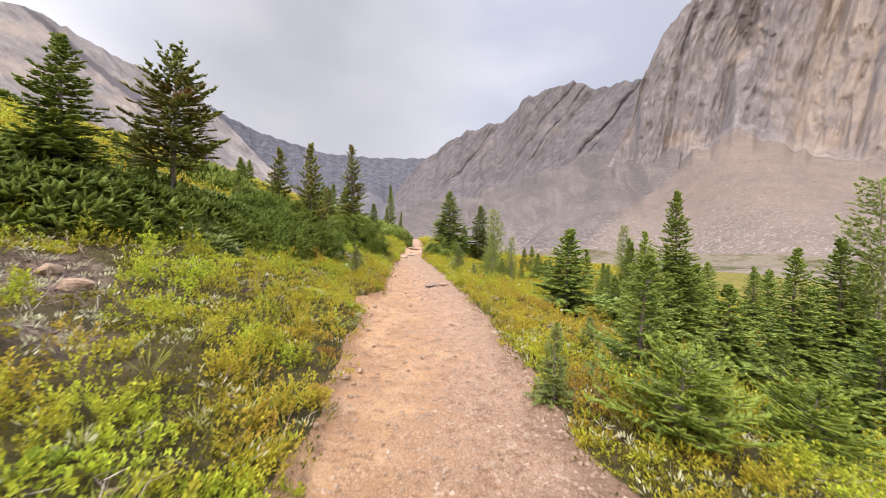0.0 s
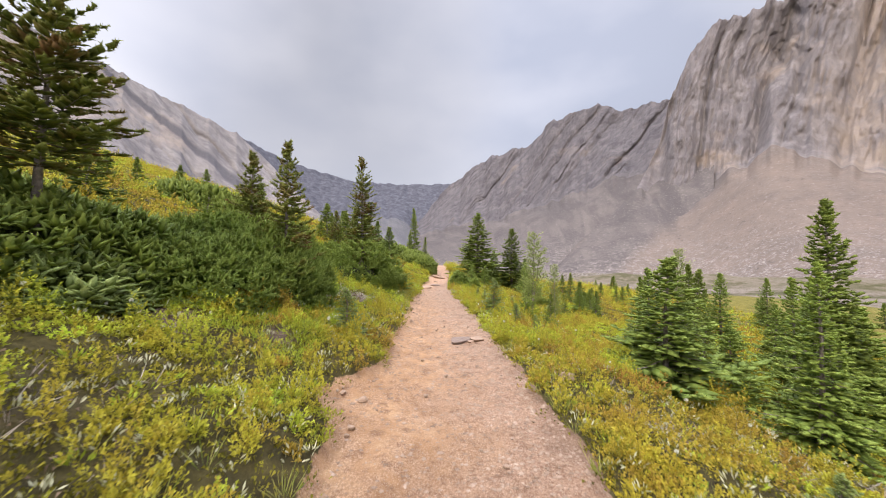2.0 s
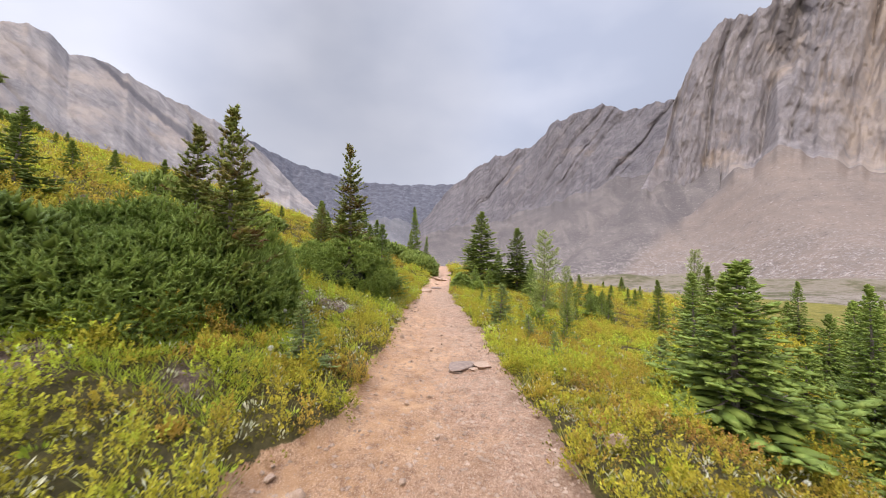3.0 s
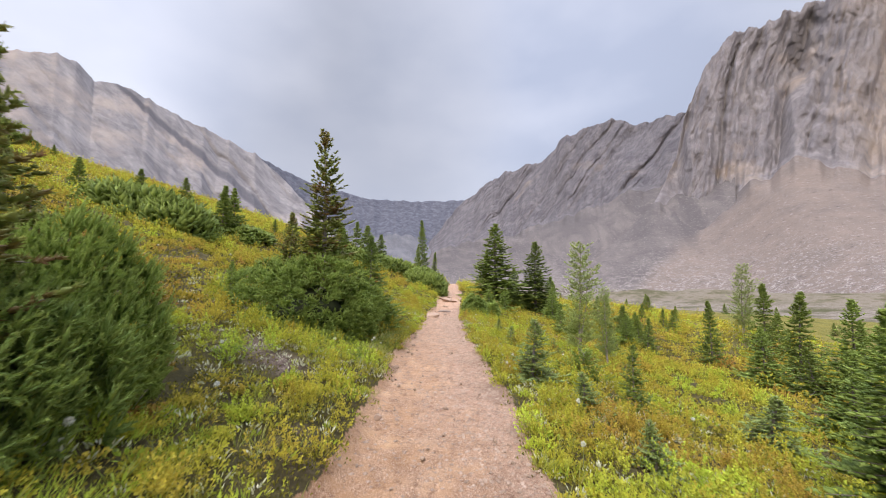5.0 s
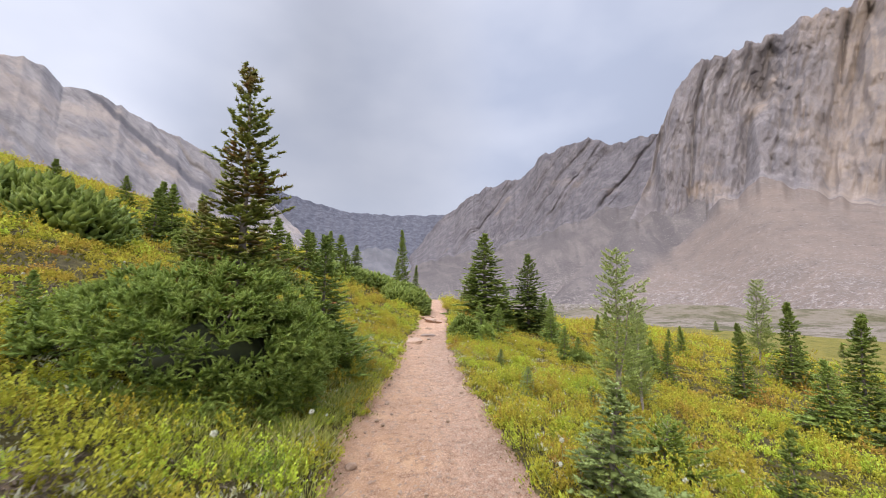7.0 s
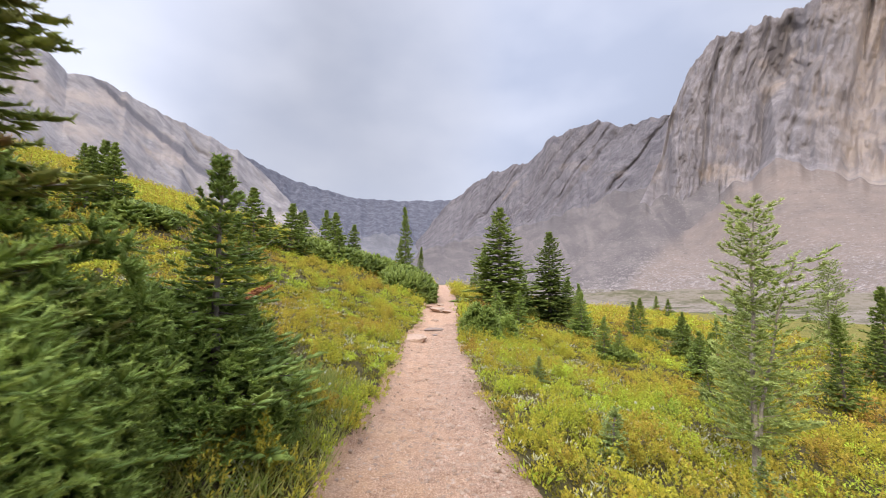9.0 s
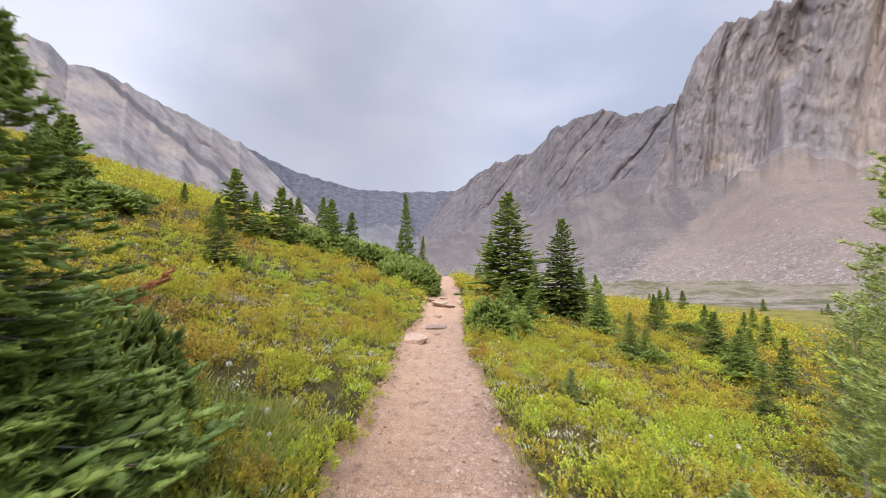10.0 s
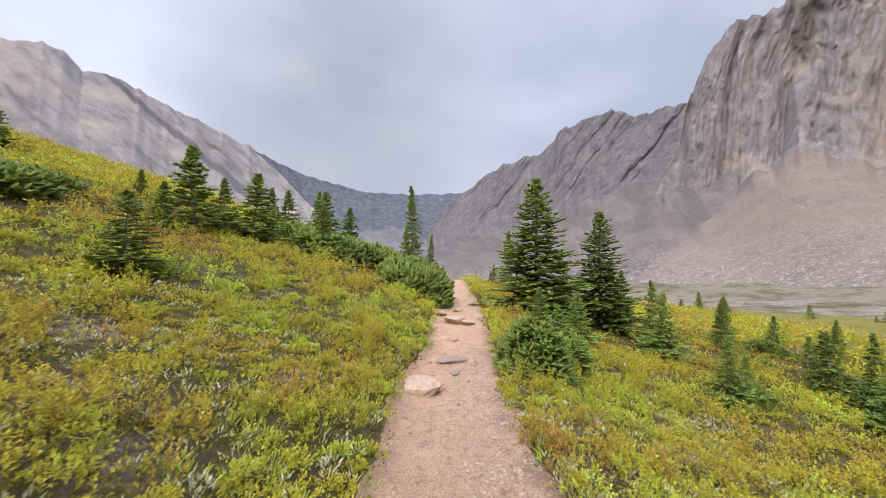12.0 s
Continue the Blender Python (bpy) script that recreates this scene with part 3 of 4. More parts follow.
# ---- conifers ----
class Sprays:
    """Collects boughs as twigs (for needles) and limbs (for bark) while a tree grows."""

    def __init__(self, seed):
        self.rng = np.random.default_rng(seed)
        self.twigs, self.limbs = [], []

    def bough(self, start, az, length, pitch, curl, thick, gap, spread=.5, bare=.1):
        """A limb that leaves start at that bearing and pitch and bends by curl, with twigs to both sides."""
        rng, n = self.rng, 5
        p, pts, a = np.array(start, float), [np.array(start, float)], pitch
        for k in range(n):
            a2 = a + rng.normal(0, .06)
            p = p + length / n * np.array((math.cos(az) * math.cos(a2), math.sin(az) * math.cos(a2), math.sin(a2)))
            pts.append(p)
            a += curl / n
            az += rng.normal(0, .06)
        pts = np.array(pts)
        self.limbs.append((pts, thick))
        count = max(3, int(length * (1 - bare) / gap))
        for k in range(count):
            s = bare + (1 - bare) * (k + rng.random()) / count
            i = min(int(s * n), n - 1)
            f = s * n - i
            at, d = pts[i] * (1 - f) + pts[i + 1] * f, unit(pts[i + 1] - pts[i])
            side = unit(np.cross(d, (0, 0, 1.0)))
            hand = 1 if k % 2 else -1
            td = unit(d * .75 + side * hand * (.65 + .2 * rng.random()) + np.array((0, 0, rng.normal(.1, .14))))
            self.twigs.append((at, td, max(.05, spread * length * (1.05 - s) * (.7 + .5 * rng.random())), s))
        self.twigs.append((pts[-2], unit(pts[-1] - pts[-2]), length / n * 1.25, 1.0))

    def needles(self, name, material, step=.016, size=.026, wide=.006, around=4, core=.024):
        rng = self.rng
        at, d, ln, far_out = (np.array(v) for v in zip(*self.twigs))
        count = np.maximum(2, (ln / step).astype(int))
        idx = np.repeat(np.arange(len(at)), count * around)
        starts = np.concatenate(([0], np.cumsum(count * around)[:-1]))
        k = (np.arange(len(idx)) - starts[idx]) // around
        s = (k + rng.random(len(idx))) / count[idx]
        up = np.array((0, 0, 1.0))
        side = unit(np.cross(d, up))
        lift = np.cross(side, d)
        ang = rng.random(len(idx)) * 2 * np.pi
        out = side[idx] * np.cos(ang)[:, None] * 1.15 + lift[idx] * (np.sin(ang) * .7 + .2)[:, None]
        way = unit(d[idx] * .75 + out)
        root = at[idx] + d[idx] * (s * ln[idx])[:, None]
        long = size * (.75 + .5 * rng.random(len(idx))) * (1 - .35 * s)
        cross = unit(np.cross(way, rng.normal(size=(len(idx), 3)))) * (wide * .5)
        v = np.stack((root - cross, root + cross, root + way * long[:, None]), 1).reshape(-1, 3)
        f = np.arange(len(v)).reshape(-1, 3)
        # the close-set inner needles of each twig as a slim spindle
        fat = np.clip(.2 * ln, core * .6, core)[:, None]
        mid = at + d * (ln * .52)[:, None]
        ring = [mid + side * fat * 1.6, mid + lift * fat * .7, mid - side * fat * 1.6, mid - lift * fat * .5]
        w = np.stack([at, *ring, at + d * (ln * 1.02)[:, None]], 1)
        tri = np.array([(0, 2, 1), (0, 3, 2), (0, 4, 3), (0, 1, 4), (5, 1, 2), (5, 2, 3), (5, 3, 4), (5, 4, 1)])
        g = (tri[None] + (np.arange(len(at)) * 6)[:, None, None]).reshape(-1, 3) + len(v)
        return mesh_of(name, np.concatenate((v, w.reshape(-1, 3))), np.concatenate((f, g)), material,
                       tip=np.concatenate((np.repeat(far_out[idx] * .55 + .45 * s, 3), (far_out[:, None] * .5 + np.array((0, .1, .1, .1, .1, .3))).ravel())))

    def wood(self, name, stems, thin=1):
        """Trunks as (points, radius at foot, radius at tip) and the limbs, as tapered tubes."""
        verts, faces = [], []
        for pts, r0, r1, sides in [(np.array(p), a, b, 7) for p, a, b in stems] + [(p[::2] if len(p) > 5 else p, t, t * .3, 3) for p, t in (self.limbs[::thin] if thin else ())]:
            start, n = sum(len(q) for q in verts), len(pts)
            d = unit(np.gradient(pts, axis=0))
            e = unit(np.cross(d, (.31, .87, .38)))
            g = np.cross(d, e)
            ang = np.arange(sides) * 2 * np.pi / sides
            rad = np.linspace(r0, r1, n)[:, None, None]
            verts.append((pts[:, None, :] + rad * (e[:, None, :] * np.cos(ang)[None, :, None] + g[:, None, :] * np.sin(ang)[None, :, None])).reshape(-1, 3))
            i = start + np.arange(n * sides).reshape(n, sides)
            j = np.roll(i, -1, 1)
            faces.append(np.stack((i[:-1], j[:-1], j[1:], i[1:]), -1).reshape(-1, 4))
        return mesh_of(name, np.concatenate(verts), np.concatenate(faces), BARK, True)


def stem_line(rng, h, sway=.02, x=0.0, y=0.0):
    z = np.linspace(-.12, h, 9)
    return np.stack((x + np.cumsum(rng.normal(0, sway * .3, 9)) * z / h, y + np.cumsum(rng.normal(0, sway * .3, 9)) * z / h, z), -1)


def fir(seed, h, r, label, material=None, z0=.06, power=.85, whorl=.11, boughs=6, gap=.055, skirt=0.0, droop=-.25, step=.06, size=.06, wide=.019, around=3, lean=.06, core=.034, name="fir_tree"):
    """A conifer h metres high: whorls of boughs that shorten towards the tip; skirt widens the lowest third."""
    s = Sprays(seed)
    rng = s.rng
    line = stem_line(rng, h, lean)
    z, turn = z0 * h + .02, 0.0
    while z < h * .985:
        u = z / h
        reach = 1.35 * r * ((1 - u) ** power) * (1 + skirt * max(0, 1 - u / .35)) + .03
        turn += 1.1
        for k in range(boughs if u < .8 else max(3, boughs - 2)):
            az = turn + k * 2 * math.pi / boughs + rng.normal(0, .25)
            ln = reach * (.5 + .66 * rng.random())
            at = (np.interp(z, line[:, 2], line[:, 0]), np.interp(z, line[:, 2], line[:, 1]), z + rng.normal(0, .02))
            pitch = droop * (1 - u) ** .6 + .75 * max(0, u - .62) / .38 + rng.normal(0, .1)
            s.bough(at, az, ln, pitch, .45 + .2 * rng.random(), .004 + .010 * ln, gap)
        z += whorl * (1.15 - .55 * u) * (.85 + .3 * rng.random())
    s.twigs.append((line[-2], unit(line[-1] - line[-2]), h / 8, .8))
    tree = tagged(new(name), label, "tree")
    part("trunk", s.wood("trunk", [(line, .012 + .016 * h, .005)], 2), tree)
    part("crown", s.needles("crown", material or FIR, step, size, wide, around, core), tree)
    return tree


def mat_fir(seed, r, h, label, material=None, count=300, fingers=4, step=.024, size=.034, wide=.009, around=4, core=.022, spray=.15):
    """A wind-pressed fir, wider than high: tufts of fat up-turned twigs, set close on lumpy shelves round a dome
    coloured as inner shade.
    """
    s = Sprays(seed)
    rng = s.rng
    lumps = [(unit(rng.normal(size=3) * np.array((1, 1, .7)) + np.array((0, 0, .4))), .05 + .15 * rng.random()) for _ in range(26)]

    def shell(d):
        """How far the crown reaches towards d, as a share of its size."""
        reach = .80
        for way, much in lumps:
            reach += much * max(0.0, 1 - (1 - float(d @ way)) / .11) ** .7
        return min(reach, 1.12)
    for k in range(count):
        az, lift = rng.random() * 2 * math.pi, rng.random() ** 1.15
        d = np.array((math.cos(az) * math.sqrt(1 - lift * lift), math.sin(az) * math.sqrt(1 - lift * lift), lift))
        deep = 1 - (.10 + .32 * rng.random() if k % 5 < 2 else .09 * rng.random())
        at = d * np.array((r, r, h * .93)) * shell(d) * deep + np.array((0, 0, .05))
        flat = unit(np.array((d[0], d[1], 0)) + 1e-4)
        out = unit(flat * (1.0 - .45 * lift) + np.array((0, 0, .48 + .55 * lift)) + rng.normal(0, .28, 3))
        side = unit(np.cross(out, (0, 0, 1.0)))
        lean = np.cross(side, out)
        for j in range(fingers):
            ang = 2 * math.pi * (j + .5 * rng.random()) / fingers + k
            way = unit(out * .62 + side * math.cos(ang) * 1.0 + lean * math.sin(ang) * .62 + np.array((0, 0, .18)) + rng.normal(0, .12, 3))
            s.twigs.append((at - out * spray * .4, way, spray * (.75 + .5 * rng.random()), .55 + .4 * rng.random()))
        s.twigs.append((at - out * spray * .4, out, spray * 1.1, .95))
    tree = tagged(new("dwarf_fir"), label, "shrub")
    part("trunk", s.wood("trunk", [(stem_line(rng, h * .72, .1), .035, .008)], 0), tree)
    # closed dome whose dark colour stands in for shade between the tufts
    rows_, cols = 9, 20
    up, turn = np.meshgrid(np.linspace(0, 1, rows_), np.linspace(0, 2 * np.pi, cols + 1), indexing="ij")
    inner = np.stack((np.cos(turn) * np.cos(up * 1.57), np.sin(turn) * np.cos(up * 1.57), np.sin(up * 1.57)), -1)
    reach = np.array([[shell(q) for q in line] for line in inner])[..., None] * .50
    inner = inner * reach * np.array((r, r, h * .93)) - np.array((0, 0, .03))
    part("inner_foliage", mesh_of("inner_foliage", inner.reshape(-1, 3), grid_faces(rows_, cols + 1), INNER_SHADE, True), tree, "dark green dome standing in for the crown's inner shade")
    part("crown", s.needles("crown", material or FIR, step, size, wide, around, core), tree)
    return tree


def larch(seed, h, r, label):
    s = Sprays(seed)
    rng = s.rng
    line = stem_line(rng, h, .16)
    fork = line * np.array((1, 1, .8)) + np.linspace(0, 1, 9)[:, None] ** 1.5 * np.array((.3, .12, 0))
    for k in range(230):
        u = .14 + .84 * (k + rng.random()) / 230
        z = u * h
        axis = fork if k % 3 == 0 and z < .78 * h else line
        at = (np.interp(z, axis[:, 2], axis[:, 0]), np.interp(z, axis[:, 2], axis[:, 1]), z)
        ln = r * (.35 + .65 * (1 - u) ** .5) * (.6 + .5 * rng.random())
        s.bough(at, rng.random() * 6.28, ln, .05 + .5 * rng.random(), .4, .005, .07, .55, .15)
    tree = tagged(new("larch_tree"), label, "tree")
    wood = s.wood("trunk", [(line, .036, .007), (fork, .026, .006)], 2)
    wood.materials[0] = PALEBARK
    part("trunk", wood, tree)
    part("crown", s.needles("crown", LARCH, .034, .05, .011, 6, .012), tree)
    return tree


def stand(proto, used, x, y, h, h0, wide=1.0, sink=.03, label="", group="", slope=0.0):
    """Puts the tree itself, the first time, or a copy at (x, y), scaled to the height h."""
    k = h / h0
    turn = 137.5 * (len(used) + 1) + 40 * x
    gx, gy = (float(land(x + .7, y) - land(x - .7, y)) / 1.4 * slope, float(land(x, y + .7) - land(x, y - .7)) / 1.4 * slope)
    m = pose(x, y, float(land(x, y)) - sink, math.degrees(math.atan(gy)), -math.degrees(math.atan(gx)), 0) @ pose(0, 0, 0, 0, 0, turn) @ Matrix.Diagonal((k * wide, k * wide, k, 1))
    if not used:
        proto.matrix_basis = m
        ob = proto
    else:
        ob = copy_thing(proto, m)
        ob.matrix_basis = m
    used.append(ob)
    return tagged(ob, label, group=group)


class Kind:
    def __init__(self, proto, height, slope=0.0):
        self.proto, self.height, self.slope, self.used = proto, height, slope, []

    def at(self, x, y, h, wide=1.0, label="", group=""):
        return stand(self.proto, self.used, x, y, h, self.height, wide, .03 + .05 * self.slope, label, group, self.slope)


SPIRE = Kind(fir(11, 3.6, .86, "tall narrow dark green fir standing in heath", around=2, whorl=.12, droop=-.34, gap=.07, boughs=9, core=.058, size=.07, wide=.022), 3.6)
SLIM = Kind(fir(12, 3.4, .80, "slender green fir with short layered boughs", FIR_FRESH, around=2, whorl=.14, droop=-.3, boughs=8, gap=.075, core=.056, size=.07, wide=.022, skirt=.25), 3.4)
CONE = Kind(fir(13, 2.0, .66, "young conical green fir growing in heath", FIR_FRESH, around=2, whorl=.11, skirt=.5, gap=.07, boughs=9, core=.056, size=.065, wide=.021, droop=-.3), 2.0)
CONE_B = Kind(fir(14, 1.8, .56, "small ragged green fir growing in heath", whorl=.11, skirt=.6, lean=.15, boughs=8, gap=.075, core=.05, size=.06, wide=.019, around=2), 1.8)
FARFIR = Kind(fir(15, 3.0, .62, "dark green fir further along the slope", whorl=.155, gap=.11, step=.09, size=.10, wide=.036, around=3, skirt=.4, core=.075, boughs=8, droop=-.3), 3.0)
FARFIR_B = Kind(fir(16, 2.2, .62, "dark green fir on the open hillside", whorl=.16, gap=.15, step=.10, size=.10, wide=.044, around=2, skirt=.7, lean=.12, core=.095, boughs=9, droop=-.3), 2.2)
SAPLING = Kind(fir(17, .8, .24, "small blue-green fir sapling in heath", FIR_BLUE, whorl=.055, gap=.03, step=.018, size=.028, wide=.010, core=.020, boughs=7, skirt=.4), .8)
MAT = Kind(mat_fir(21, 1.25, .75, "low spreading dark green fir thicket", count=480, fingers=4, step=.042, size=.040, wide=.014, around=4, core=.026, spray=.165), .75, .9)
FARMAT = Kind(mat_fir(22, 1.2, .7, "low dark fir thicket on the hillside", count=190, fingers=3, spray=.30, step=.09, size=.08, wide=.04, around=3, core=.07), .7, .9)
LARCHES = Kind(larch(31, 3.2, .62, "young larch with a pale forked trunk and light green foliage"), 3.2)


# ---- trees beside the trail ----
# the large fir left of the trail: a spire above a broad skirt
big_spire = fir(41, 3.75, .55, "tall fir spire with browned lower boughs rising from a thicket", FIR_BROWN, z0=.1, whorl=.12, droop=-.05, gap=.05, lean=.05, power=.62, boughs=7)
Kind(big_spire, 3.75).at(-2.18, 7.97, 3.75)
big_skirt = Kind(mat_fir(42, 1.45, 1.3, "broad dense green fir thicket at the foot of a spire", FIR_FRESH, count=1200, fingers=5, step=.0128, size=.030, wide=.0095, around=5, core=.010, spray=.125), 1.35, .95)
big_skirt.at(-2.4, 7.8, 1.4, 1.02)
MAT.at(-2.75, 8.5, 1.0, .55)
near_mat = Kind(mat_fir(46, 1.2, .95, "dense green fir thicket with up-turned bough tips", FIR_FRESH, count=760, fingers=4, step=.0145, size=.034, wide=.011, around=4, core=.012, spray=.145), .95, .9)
second = fir(43, 1.95, .5, "upright fir leader above a broad green thicket", FIR_FRESH, z0=.04, whorl=.088, skirt=.8, droop=-.1, step=.03, size=.044, wide=.013, around=4, core=.028, boughs=9, gap=.05)
Kind(second, 1.95).at(-1.52, 9.2, 2.0)
big_skirt.at(-1.95, 9.0, .95, .98)
MAT.at(-2.15, 10.0, .7, .6)

# firs and thickets left of the first stretch
brown_fir = Kind(fir(44, 3.3, .9, "fir with a bare pale lower trunk and ragged boughs", FIR_BROWN, z0=.38, whorl=.12, droop=-.12, gap=.055, lean=.1, power=.5), 3.3)
brown_fir.at(-3.85, .38, 2.95)
SPIRE.at(-4.35, -.95, 2.25, 1.25)
leader = Kind(fir(45, 2.2, .5, "fir leader rising above a dark thicket", FIR_BROWN, z0=.15, whorl=.09, droop=.05, gap=.045), 2.2)
leader.at(-3.15, 3.25, 2.15)
leader.at(-2.2, 2.35, 2.45, .85)
leader.at(-3.4, 3.9, 1.2)
leader.at(-3.2, 8.76, 1.9)
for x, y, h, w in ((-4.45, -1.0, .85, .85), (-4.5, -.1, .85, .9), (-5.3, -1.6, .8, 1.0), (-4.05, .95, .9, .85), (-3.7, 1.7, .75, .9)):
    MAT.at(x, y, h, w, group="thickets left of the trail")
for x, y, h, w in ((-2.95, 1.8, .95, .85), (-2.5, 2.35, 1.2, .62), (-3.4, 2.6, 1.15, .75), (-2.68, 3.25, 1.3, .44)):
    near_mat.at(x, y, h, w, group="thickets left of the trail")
blue_mat = Kind(mat_fir(23, .9, .45, "low blue-green fir mat on the slope", FIR_BLUE, count=420, step=.03, wide=.012, core=.026, spray=.16), .45, .9)
blue_mat.at(-3.75, .5, .5)
CONE.at(-3.2, 6.6, .7, .8)
SAPLING.at(-1.15, 1.8, .62, 1.2)
for x, y, h, w in ((-4.6, 4.3, 1.3, .8), (-7.4, 4.8, 1.6, .9)):
    CONE_B.at(x, y, h, w)

for x, y, h, w in ((6.1, -1.6, 1.5, 1.2), (7.0, 2.9, 2.0, 1.1), (8.9, 5.6, 2.1, 1.0), (9.9, .9, 2.4, 1.1), (11.6, 2.8, 2.6, 1.0), (12.6, 6.4, 2.3, 1.0), (5.2, 3.3, 1.4, 1.1), (10.8, -1.2, 2.6, 1.1), (13.5, 10.2, 2.2, 1.0)):
    CONE.at(x, y, h, w, group="firs on the lower slope")

# open hillside
for x, y, h, w in ((-9.7, 17.7, 2.05, .7), (-12.0, 10.6, 1.1, 1.0), (-13.1, 9.9, 1.1, 1.1), (-14.3, 17.8, 1.6, .8), (-14.5, 15.1, 1.4, .8), (-9.9, 17.1, 1.8, .9),
                   (-10.4, 18.3, 2.0, .8), (-10.4, 23.2, .85, .9), (-6.9, 20.8, 2.05, 1.05), (-6.4, 22.9, 2.0, 1.1), (-8.1, 29.5, 1.9, .9), (-6.6, 24.5, 1.7, .7),
                   (-8.1, 33.6, 2.6, .8), (-6.0, 29.0, 2.4, 1.0), (-7.1, 19.9, 1.0, 1.0), (-7.05, 22.4, 1.5, .8), (-5.4, 30.6, 2.1, .9), (-4.8, 25.1, 1.7, .9), (-16.5, 24, 1.5, .9)):
    FARFIR_B.at(x, y, h * 1.08, w * 1.15, group="firs on the hillside")
for x, y, h, w in ((-11.4, 13.7, 1.1, .8), (-10.5, 13.4, 1.25, .7), (-9.5, 13.1, 1.3, .68), (-8.5, 12.7, 1.1, .65), (-9.6, 19.5, .45, 1.0), (-9.2, 17.8, .6, 1.2),
                   (-4.1, 26.2, .9, 1.0), (-3.3, 28.0, 1.0, 1.0), (-2.2, 27.0, .9, .9), (-5.1, 25.6, .9, 1.1), (-4.7, 27.8, .9, 1.0), (-1.2, 23.4, 1.0, .7), (-1.5, 25, 1.0, .8),
                   (-1.9, 29.5, 1.0, .9), (-6.2, 26.5, .8, 1.1)):
    FARMAT.at(x, y, h, w, group="thickets on the hillside")
CONE_B.at(-5.1, 16.5, 1.25, 1.35)
rust = Sprays(10)
for q in range(3):
    rust.bough((0, 0, 0), .3 * q - .3, .45, .25 + .1 * q, .2, .006, .04, .4, .2)
rust_bough = tagged(new("dead_bough"), "dead rust-brown fir bough lying on a green thicket", "branch")
part("needles", rust.needles("needles", RUST, .02, .04, .01, 5, .02), rust_bough)
rust_bough.matrix_basis = pose(-1.95, 10.1, float(land(-1.95, 10.1)) + .62)
dead = Sprays(9)
dead.bough((0, 0, 0), .2, 1.2, .7, .1, .012, .2)
dead_branch = tagged(new("dead_branch", dead.wood("dead_branch", [(stem_line(dead.rng, .5), .012, .006)])), "bare grey dead branch standing over a shrub", "branch")
dead_branch.matrix_basis = pose(-5.05, 16.75, float(land(-5.05, 16.75)) + .5)

# crest of the trail
for x, y, h, w in ((-2.0, 30.7, 4.6, .62), (-1.1, 31.5, 2.4, .7), (-2.5, 32.0, 2.6, .7), (3.1, 31.4, 3.5, .8)):
    FARFIR.at(x, y, h, w, group="firs at the crest")
for x, y, h in ((3.0, 38.0, 1.6), (3.8, 39.0, 1.7), (4.7, 38.5, 1.6), (2.6, 36, 1.0), (5.6, 36, 1.9)):
    FARFIR_B.at(x, y, h, 1.0, group="firs at the crest")
for x, y, h, w in ((2.95, 24.2, 4.9, 1.45), (5.7, 25.6, 4.6, 1.3)):
    SPIRE.at(x, y, h, w, "tall dense dark green fir beside the trail")
for x, y, h, w in ((6.9, 26.6, 2.4, .9), (5.65, 21.2, 1.9, .85), (4.6, 26.9, 2.6, .8)):
    CONE.at(x, y, h, w)
for x, y, h, w in ((2.0, 18.2, 1.1, 1.2), (3.0, 20.2, 1.35, 1.0), (2.3, 20.9, 1.1, 1.0), (5.3, 18.4, 1.4, .8), (6.1, 22.6, 2.2, .6), (6.0, 18.9, .95, 1.0)):
    CONE.at(x, y, h, w, "bushy light green young fir at the trail's edge")

for x, y, h, w in ((6.1, 19.0, .5, .6), (9.2, 20.0, .6, .8), (8.4, 21.8, .5, .7), (4.0, 25.2, .8, .7), (10.6, 24.0, .6, .8)):
    MAT.at(x, y, h, w, group="thickets on the lower slope")

# right-hand slope
for x, y, h, w in ((6.36, 2.67, 3.7, .8),):
    SPIRE.at(x, y, h, w)
for x, y, h, w in ((10.8, 16.5, 2.6, .85), (11.7, 13.6, 3.0, 1.0), (15.0, 19.1, 3.4, 1.0)):
    FARFIR.at(x, y, h, w)
for x, y, h, w in ((7.4, 4.4, 2.5, 1.0), (4.35, 4.3, 2.1, 1.15), (10.85, 11.0, 2.9, 1.1), (15.8, 14.6, 3.0, 1.0), (6.9, .3, 2.5, 1.15), (8.1, .5, 2.8, 1.2), (4.5, 1.0, 2.3, .95), (10.6, 4.9, 2.3, 1.1)):
    SLIM.at(x, y, h, w)
for x, y, h, w in ((3.5, 2.35, 2.0, 1.25), (3.66, -1.7, .8, 1.0), (9.9, 12.8, 1.8, 1.0), (8.1, 18.1, 1.4, 1.0), (5.5, .2, 1.6, 1.2), (6.0, 2.3, 1.5, 1.2), (9.2, 2.0, 1.9, 1.1), (7.3, 7.6, 1.6, .9), (9.5, 7.2, 1.9, .9)):
    CONE.at(x, y, h, w)
for x, y, h, w in ((3.0, 6.45, .95, .8), (10.3, 11.5, 1.4, 1.2), (6.3, 15.1, 1.1, .8), (7.8, -1.2, 1.6, 1.1), (6.4, 5.6, 1.3, 1.0), (5.3, -1.2, 1.1, 1.1), (11.5, 8.3, 1.7, 1.0)):
    CONE_B.at(x, y, h, w)
for x, y, h, w in ((5.1, 6.7, .85, 1.6), (1.5, 6.5, .9, 1.2), (1.12, -3.1, .62, .8), (1.9, 5.4, .5, 1.4), (1.75, 12.8, .4, 1.2), (2.6, 9.3, .5, 1.1), (2.3, -1.2, .45, 1.2), (1.7, 9.9, .5, 1.2), (2.0, 4.0, .45, 1.2)):
    SAPLING.at(x, y, h, w)
